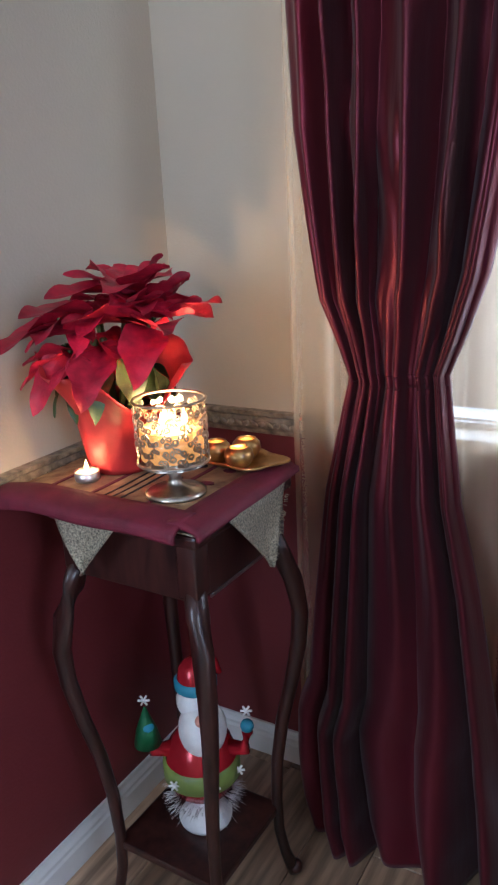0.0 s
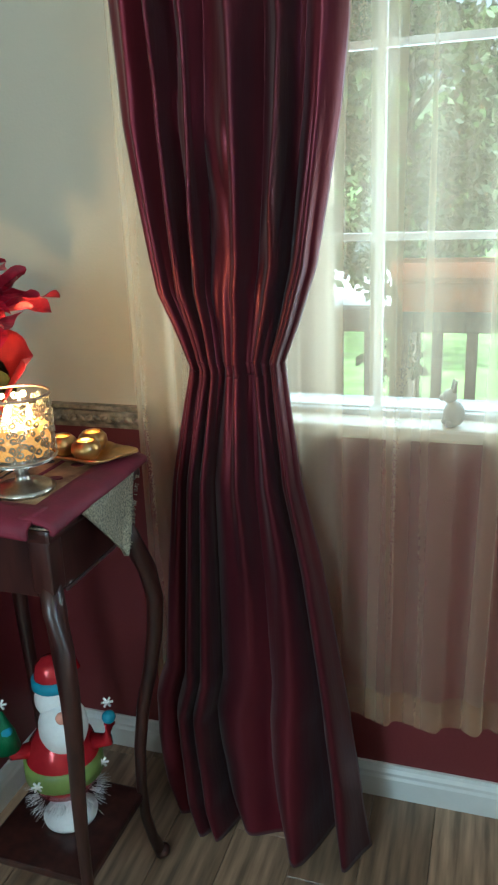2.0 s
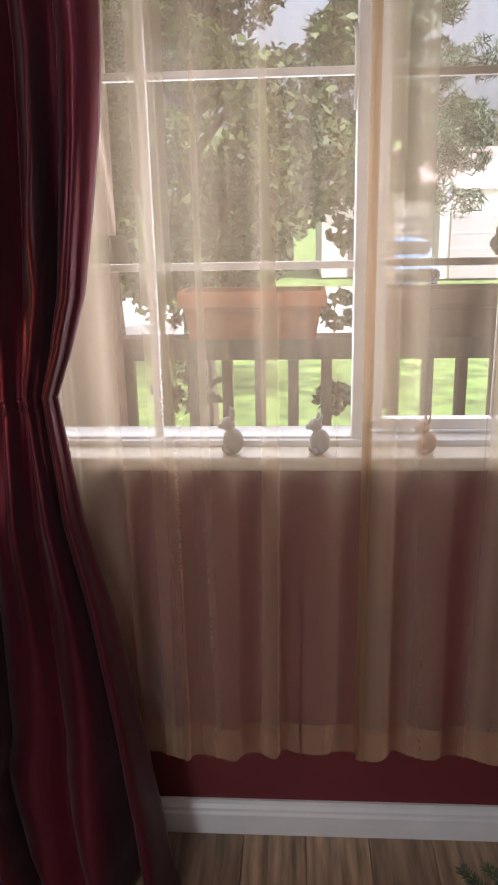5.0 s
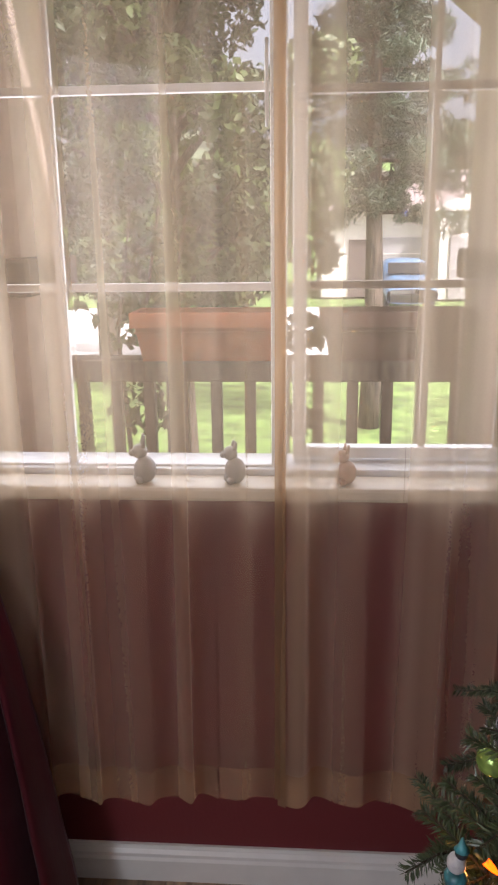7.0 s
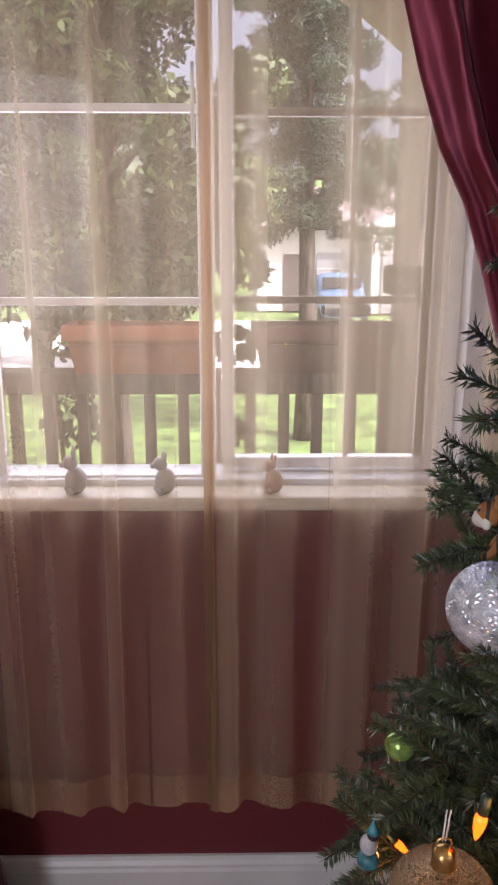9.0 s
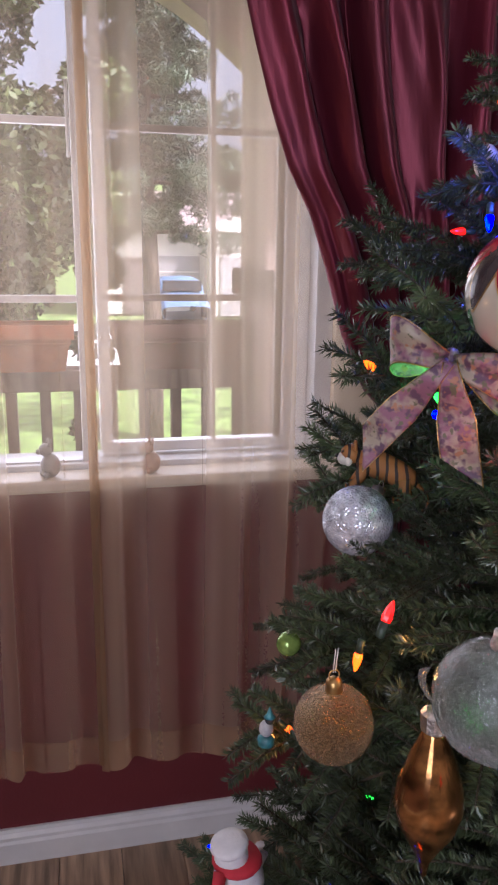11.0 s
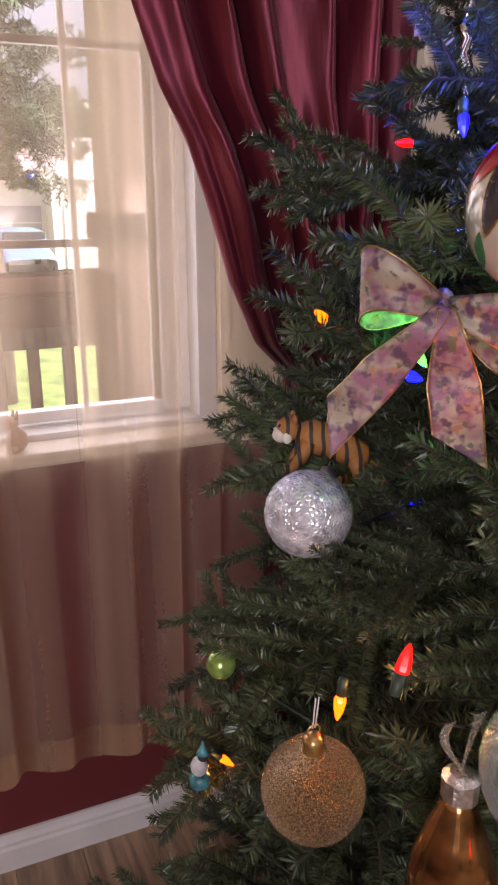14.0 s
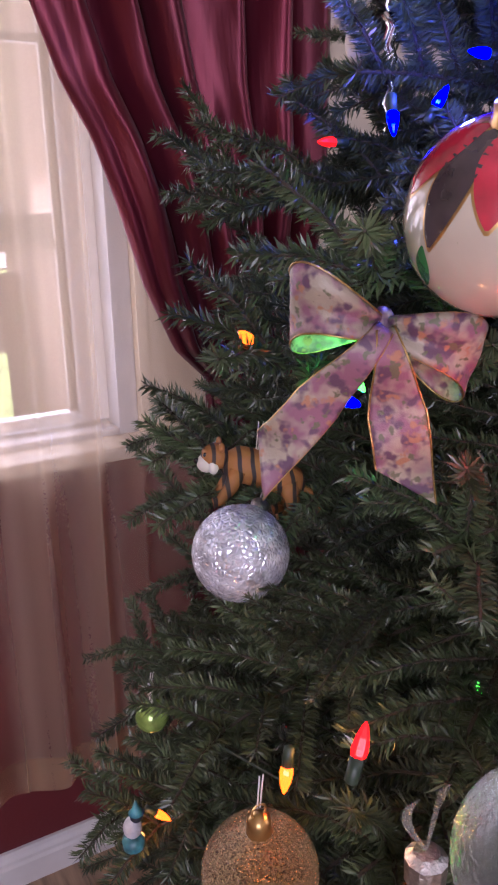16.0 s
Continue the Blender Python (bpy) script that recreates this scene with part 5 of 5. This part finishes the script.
# floral ribbon bow
M_RIB = mat("floral_ribbon", (0.30, 0.26, 0.19), 0.5, var=0.1, scale=45, bump=0.2, bscale=600, col2=(0.26, 0.21, 0.15))
nt = M_RIB.node_tree
pr = nt.nodes["Principled BSDF"]
tc2 = nt.nodes.new("ShaderNodeTexCoord")
def blotch(scale, lo, hi, col, prev, seed):
    mp_ = nt.nodes.new("ShaderNodeMapping"); mp_.inputs["Location"].default_value = (seed, seed * 2, 0)
    nt.links.new(tc2.outputs["Object"], mp_.inputs[0])
    nz = nt.nodes.new("ShaderNodeTexNoise"); nz.inputs["Scale"].default_value = scale; nz.inputs["Detail"].default_value = 2
    nt.links.new(mp_.outputs[0], nz.inputs[0])
    m_ = nt.nodes.new("ShaderNodeMapRange"); m_.inputs[1].default_value, m_.inputs[2].default_value = lo, hi
    nt.links.new(nz.outputs[0], m_.inputs[0])
    mi = nt.nodes.new("ShaderNodeMix"); mi.data_type = "RGBA"; mi.inputs[7].default_value = (*col, 1)
    nt.links.new(m_.outputs[0], mi.inputs[0]); nt.links.new(prev, mi.inputs[6])
    return mi.outputs[2]
o_ = pr.inputs["Base Color"].links[0].from_socket
o_ = blotch(62, 0.44, 0.60, (0.20, 0.085, 0.12), o_, 1.3)
o_ = blotch(85, 0.52, 0.62, (0.085, 0.04, 0.07), o_, 2.9)
o_ = blotch(110, 0.60, 0.68, (0.30, 0.14, 0.07), o_, 4.1)
o_ = blotch(130, 0.60, 0.66, (0.10, 0.10, 0.05), o_, 7.7)
nt.links.new(o_, pr.inputs["Base Color"])
bow = thing("ribbon_bow", "cream wired ribbon bow with purple flower print", "bow")
bow.matrix_world = look((0.787, 0.405, 1.129), (0.50, -0.05, 1.17)) @ pose(0, 0, 0, 0, 180, 0) @ Matrix.Scale(0.82, 4)
# local axes: x along the bow, y up, z towards the room
def loop(s, L, Wd, rise, turn):
    """A ribbon loop: out along one side of the bow and back, open towards the room."""
    ct, st = math.cos(turn), math.sin(turn)
    def fn(u, v):
        a = 2 * math.pi * v
        rr = 0.5 - 0.5 * math.cos(a)
        wv = Wd * (0.20 + 0.80 * rr ** 0.6)
        q = (u - 0.5) * wv
        along = L * rr ** 0.9 + 0.10 * q * rr
        up = q * 0.94 + 0.012 * math.sin(a) * rr
        z = 0.021 * math.sin(a) + 0.34 * q * rr + 0.0025 * math.sin(9 * u + 5 * v)
        return Vector((s * (along * ct - up * st * 0.5), along * st + up + rise * rr, z))
    return fn
def tail(s, L, Wd, ang, cut_):
    ca, sa = math.cos(ang), math.sin(ang)
    def fn(u, v):
        w = Wd * (0.32 + 0.68 * min(1, v * 1.9))
        d = L * v + cut_ * (u - 0.5) * max(0, (v - 0.75) / 0.25)
        o = (u - 0.5) * w
        return Vector((s * (d * ca - o * sa), -d * sa - o * ca, 0.012 + 0.007 * math.sin(5 * v + u) + 0.004 * math.sin(11 * v)))
    return fn
M_WIREDG = mat("gold_wired_edge", (0.50, 0.33, 0.12), 0.35, metal=0.9, var=0.2, scale=300, bump=0.3)
for name_, fn_ in (("loop", loop(-1, 0.056, 0.046, 0.000, 0.20)), ("loop", loop(1, 0.056, 0.046, -0.012, -0.22)), ("tail", tail(-1, 0.112, 0.030, 0.86, 0.030)), ("tail", tail(1, 0.100, 0.034, 1.40, -0.030))):
    q = put(name_, mesh(name_, *grid(fn_, 10, 40), M_RIB), bow)
    q.modifiers.new("t", "SOLIDIFY").thickness = 0.0008
    for e_ in (0.0, 1.0):
        put("wired_edge", mesh("wired_edge", *tube([fn_(e_, k / 36) for k in range(37)], 0.0007, 5), M_WIREDG), q, "thin gold wired edge")
put("knot", mesh("knot", *moved(ball(0.010, 14, 10), Matrix.Diagonal((0.8, 1.2, 1.0, 1))), M_RIB), bow)

def soft_shape(name, pieces, at, m, label, category="ornament", group="ornaments on the tree", tilt=(0, 0, 0)):
    o = put(name, mesh(name, *join(*pieces), m), None, "", pose(*at, *tilt))
    return tagged(o, label, category, group)
# hanging tiger: one plain shape with painted stripes
M_TIGER = mat("striped_orange_plush", (0.33, 0.13, 0.03), 0.7, var=0.1, scale=30, bump=0.3)
nt = M_TIGER.node_tree
wv = nt.nodes.new("ShaderNodeTexWave"); wv.inputs["Scale"].default_value = 30; wv.inputs["Distortion"].default_value = 2.2
tc3 = nt.nodes.new("ShaderNodeTexCoord"); nt.links.new(tc3.outputs["Object"], wv.inputs[0])
mr_ = nt.nodes.new("ShaderNodeMapRange"); mr_.inputs[1].default_value, mr_.inputs[2].default_value = 0.72, 0.84
nt.links.new(wv.outputs["Fac"], mr_.inputs[0])
mi_ = nt.nodes.new("ShaderNodeMix"); mi_.data_type = "RGBA"; mi_.inputs[7].default_value = (0.03, 0.02, 0.015, 1)
b_ = nt.nodes["Principled BSDF"]; src = b_.inputs["Base Color"].links[0].from_socket
nt.links.new(mr_.outputs[0], mi_.inputs[0]); nt.links.new(src, mi_.inputs[6]); nt.links.new(mi_.outputs[2], b_.inputs["Base Color"])
def tiger():
    bm = bmesh.new()
    def add(piece, mi):
        vs = [bm.verts.new(p) for p in piece[0]]
        for f in piece[1]:
            fc = bm.faces.new([vs[i] for i in f]); fc.material_index = mi; fc.smooth = True
    add(tube([(0.004, 0, 0.004), (0.014, 0, 0.003), (0.030, 0, -0.002), (0.048, 0, -0.010), (0.060, 0, -0.018), (0.066, 0, -0.024)], [0.008, 0.0135, 0.0140, 0.0130, 0.0125, 0.006], 18, 1.1), 0)
    add(moved(ball(0.0115, 18, 12), pose(-0.003, 0, 0.010) @ Matrix.Diagonal((1, 1.0, 0.95, 1))), 0)
    add(moved(ball(0.0088, 16, 10), pose(-0.010, 0, 0.005) @ Matrix.Diagonal((0.9, 1.1, 0.85, 1))), 1)
    add(moved(ball(0.0025, 10, 8), pose(-0.0178, 0, 0.0075)), 2)
    for e in (-1, 1):
        add(moved(ball(0.0021, 8, 6), pose(-0.0110, e * 0.0052, 0.0135)), 2)
        add(moved(ball(0.0042, 10, 8), pose(0.0015, e * 0.0082, 0.0195) @ Matrix.Diagonal((0.6, 1, 1, 1))), 0)
        add(moved(ball(0.0055, 10, 8), pose(-0.0055, e * 0.0085, 0.004) @ Matrix.Diagonal((0.8, 0.6, 1.1, 1))), 1)
        add(tube([(0.014, e * 0.008, 0.000), (0.008, e * 0.009, -0.014), (0.000, e * 0.009, -0.024), (-0.007, e * 0.009, -0.026)], [0.0075, 0.0058, 0.0046, 0.0042], 10), 0)
        add(tube([(0.054, e * 0.008, -0.014), (0.058, e * 0.010, -0.030), (0.052, e * 0.010, -0.042), (0.045, e * 0.010, -0.044)], [0.0088, 0.0062, 0.0046, 0.0042], 10), 0)
    add(tube([(0.064, 0, -0.020), (0.078, 0, -0.028), (0.082, 0, -0.042), (0.078, 0, -0.052)], [0.0035, 0.003, 0.0026, 0.002], 8), 0)
    for e in (0, 0.004):
        add(tube([(0.030 + e * 0.3, 0, 0.011), (0.033 + e, 0.002, 0.036)], 0.0005, 4), 1)
    me = bpy.data.meshes.new("tiger_ornament")
    bm.to_mesh(me); bm.free()
    for m in (M_TIGER, mat("white_plush", (0.62, 0.57, 0.48), 0.8, var=0.1, bump=0.3), mat("black_bead", (0.015, 0.012, 0.012), 0.25, bump=0)):
        me.materials.append(m)
    return me
tagged(put("tiger_ornament", tiger(), None, "", pose(0.773, 0.556, 1.013, 0, 0, -20) @ Matrix.Scale(0.86, 4)), "orange toy tiger ornament with dark stripes and white muzzle", "ornament", "ornaments on the tree")
# white snow figure, plain
M_SNOW = mat("white_glitter_ceramic", (0.60, 0.58, 0.57), 0.5, var=0.06, scale=80, bump=0.4, bscale=500)
soft_shape("snow_figure_ornament", [moved(ball(0.024, 20, 14, 0.95), pose(0, 0, 0)), moved(ball(0.016, 18, 12), pose(-0.003, 0, 0.031)), tube([(0.020, 0, 0.0), (0.029, 0, 0.010), (0.027, 0, 0.021)], 0.005, 8), moved(lathe([(0.0165, 0), (0.018, 0.003), (0.017, 0.006), (0.012, 0.008)], 18), pose(-0.003, 0, 0.040))], (0.650, 0.480, 0.640), M_SNOW, "white glittered snow figure ornament", tilt=(0, -10, 20))
M_REDF = mat("red_felt", (0.45, 0.02, 0.03), 0.8, bump=0.3)
soft_shape("felt_scarf_ornament", [moved(lathe([(0.021, -0.004), (0.0235, 0.0), (0.021, 0.005)], 18), pose(0, 0, 0)), tube([(-0.018, -0.012, 0), (-0.022, -0.02, -0.012), (-0.02, -0.022, -0.025)], [0.006, 0.006, 0.004], 8)], (0.648, 0.478, 0.663), M_REDF, "red felt scarf round the snow figure")
M_MULTI = mat("painted_teal_wood", (0.06, 0.26, 0.28), 0.4, var=0.4, scale=90, bump=0.1)
M_TOYW = mat("painted_white_wood", (0.50, 0.48, 0.46), 0.45, var=0.2, scale=120, bump=0.1)
toy = thing("painted_toy_ornament", "small painted teal, white and black wooden toy ornament", "ornament", "ornaments on the tree", at=(0.697, 0.570, 0.710))
put("base", mesh("base", *lathe([(0.003, 0), (0.0085, 0.003), (0.009, 0.010), (0.005, 0.014)], 14), M_MULTI), toy)
put("body", mesh("body", *moved(ball(0.0075, 14, 10, 1.2), pose(0, 0, 0.021)), M_TOYW), toy, "white body with dark spots")
put("head", mesh("head", *moved(ball(0.0052, 12, 8), pose(0.003, -0.002, 0.032)), M_BLACK), toy)
put("hat", mesh("hat", *moved(lathe([(0.0062, 0), (0.0035, 0.003), (0.0008, 0.011)], 12), pose(0.003, -0.002, 0.035)), M_MULTI), toy)
M_PAPER = mat("cream_card", (0.62, 0.55, 0.45), 0.7, var=0.1, scale=50)
star = [(math.cos(math.pi / 2 + k * math.pi / 5) * (0.013 if k % 2 == 0 else 0.006), math.sin(math.pi / 2 + k * math.pi / 5) * (0.013 if k % 2 == 0 else 0.006)) for k in range(10)]
soft_shape("star_ornament", [moved(prism(star, -0.002, 0.002), pose(0, 0, 0, 90, 0, 40)), moved(ball(0.011, 12, 8, 1.4), pose(0.022, 0.006, -0.016))], (0.862, 0.548, 1.300), M_PAPER, "cream star ornament with a small bead figure")
M_ICE = glass_mat("clear_acrylic", (0.95, 0.97, 1.0), 0.08)
for k, (p, l) in enumerate((((0.90, 0.545, 1.30), 0.07), ((0.945, 0.60, 1.36), 0.08))):
    o = thing("icicle_ornament", "clear twisted acrylic icicle ornament", "ornament", "icicles", at=p)
    put("icicle", mesh("icicle", *tube([(0.002 * math.sin(3 * j), 0.002 * math.cos(3 * j), -l * j / 8) for j in range(9)], [0.0055 * (1 - j / 9) + 0.0008 for j in range(9)], 8, 0.6), M_ICE), o)
    put("string", mesh("string", *tube([(0, 0, 0), (0.002, 0, 0.02)], 0.0005, 4), M_THREAD), o)

# ---- string lights ----
lights = thing("string_lights", "string of multicoloured faceted bulbs wound round the tree", "string lights")
COLS = {"red": (1.0, 0.007, 0.001), "orange": (1.0, 0.09, 0.0), "blue": (0.001, 0.004, 1.0), "green": (0.002, 0.8, 0.03)}
M_BULB = {k: emit("bulb_" + k, c, {"red": 1.5, "orange": 2.4, "blue": 10, "green": 3}[k]) for k, c in COLS.items()}
M_WIRE = mat("dark_green_wire", (0.015, 0.03, 0.015), 0.5, bump=0)
bulb_v = lathe([(0.0024, 0), (0.0034, 0.002), (0.0036, 0.0045), (0.0029, 0.009), (0.0014, 0.0135), (0.0003, 0.0152)], 7)
bulbs = {k: mesh("bulb", *bulb_v, m, False) for k, m in M_BULB.items()}
sock = mesh("socket", *lathe([(0.0018, -0.010), (0.0030, -0.009), (0.0030, 0.001)], 8), M_WIRE)
def bulb(p, kind, tilt):
    b1 = put("bulb", bulbs[kind], lights, "lit %s bulb" % kind, pose(*p, *tilt))
    s1 = put("socket", sock, b1)
placed = [((0.7065, 0.313, 0.976), "red", (-10, 25, 0)), ((0.762, 0.490, 1.1115), "orange", (0, -60, 30)), ((0.719, 0.384, 0.916), "orange", (170, 15, 0)),
          ((0.7235, 0.590, 0.716), "orange", (20, 130, 0)), ((0.935, 0.625, 1.356), "orange", (160, 25, 0)), ((0.755, 0.215, 0.860), "red", (-20, 30, 0)),
          ((0.900, 0.500, 1.240), "blue", (10, 30, 0)), ((0.850, 0.480, 1.235), "blue", (160, 10, 0)), ((0.94, 0.45, 1.27), "blue", (0, 0, 0)), ((0.880, 0.575, 1.225), "red", (0, -90, 0)), ((0.795, 0.440, 1.098), "green", (120, 0, 0)),
          ((0.800, 0.452, 1.080), "blue", (90, 20, 0)), ((0.840, 0.330, 1.105), "red", (0, 60, 0)), ((0.815, 0.245, 0.900), "green", (0, 30, 0)), ((0.850, 0.235, 0.890), "orange", (0, 10, 0)), ((0.640, 0.505, 0.655), "blue", (0, -80, 0)), ((0.700, 0.350, 0.640), "blue", (40, 0, 0)), ((0.720, 0.300, 0.760), "orange", (0, 60, 0))]
for p, kind, tilt in placed:
    bulb(p, kind, tilt)
kinds = ("red", "orange", "blue", "green")
wire = []
for k in range(130):
    zz = 0.25 + 1.75 * k / 130
    a = k * 0.62
    rr = cone_r(zz) * (0.72 + 0.10 * math.sin(5 * a))
    p = (TX + rr * math.cos(a), TY + rr * math.sin(a), zz + 0.02 * math.sin(3 * a))
    wire.append(p)
    if k % 2 == 0:
        bulb(p, kinds[(k // 2) % 4], (rt.uniform(-90, 90), rt.uniform(-90, 90), 0))
put("wire", mesh("wire", *tube(wire, 0.0013, 5), M_WIRE), lights, "dark green wire")
# the light that the nearest bulbs throw on needles, ribbon and baubles
for p, power, kind in (((0.862, 0.452, 1.258), 0.38, (0.05, 0.10, 1.0)), ((0.776, 0.424, 1.108), 0.016, (0.05, 1.0, 0.15)),
                       ((0.735, 0.365, 0.925), 0.03, (1.0, 0.42, 0.08)), ((0.712, 0.580, 0.716), 0.012, (1.0, 0.42, 0.08)), ((0.800, 0.338, 1.078), 0.025, (1.0, 0.06, 0.06))):
    glow_lamp("bulb_light", p, power, kind, 0.006)

# ---- floor planks ----
floor = new("floor")
tagged(floor, "grey-brown laminate plank floor", kind="structure")
PW = 0.125
pl = [mesh("plank", *block((0, 0, -0.012), (PW - 0.0009, l, 0), 0.0012, 1), M_PLANK, False) for l in (0.62, 0.9, 1.2)]
x, k = LW, 0
while x < EW:
    y = SW - rng.uniform(0, 0.8)
    while y < W:
        i = int(rng.integers(0, 3)); l = (0.62, 0.9, 1.2)[i]
        if y + l > SW:
            if y < SW:
                put("plank", mesh("plank", *block((0, 0, -0.012), (PW - 0.0009, y + l - SW, 0), 0.0012, 1), M_PLANK, False), floor, "", pose(x, SW, 0))
            elif y + l < W:
                put("plank", pl[i], floor, "", pose(x, y, 0))
            else:
                put("plank", mesh("plank", *block((0, 0, -0.012), (PW - 0.0009, W - y, 0), 0.0012, 1), M_PLANK, False), floor, "", pose(x, y, 0))
        y += l + 0.0012
    x += PW
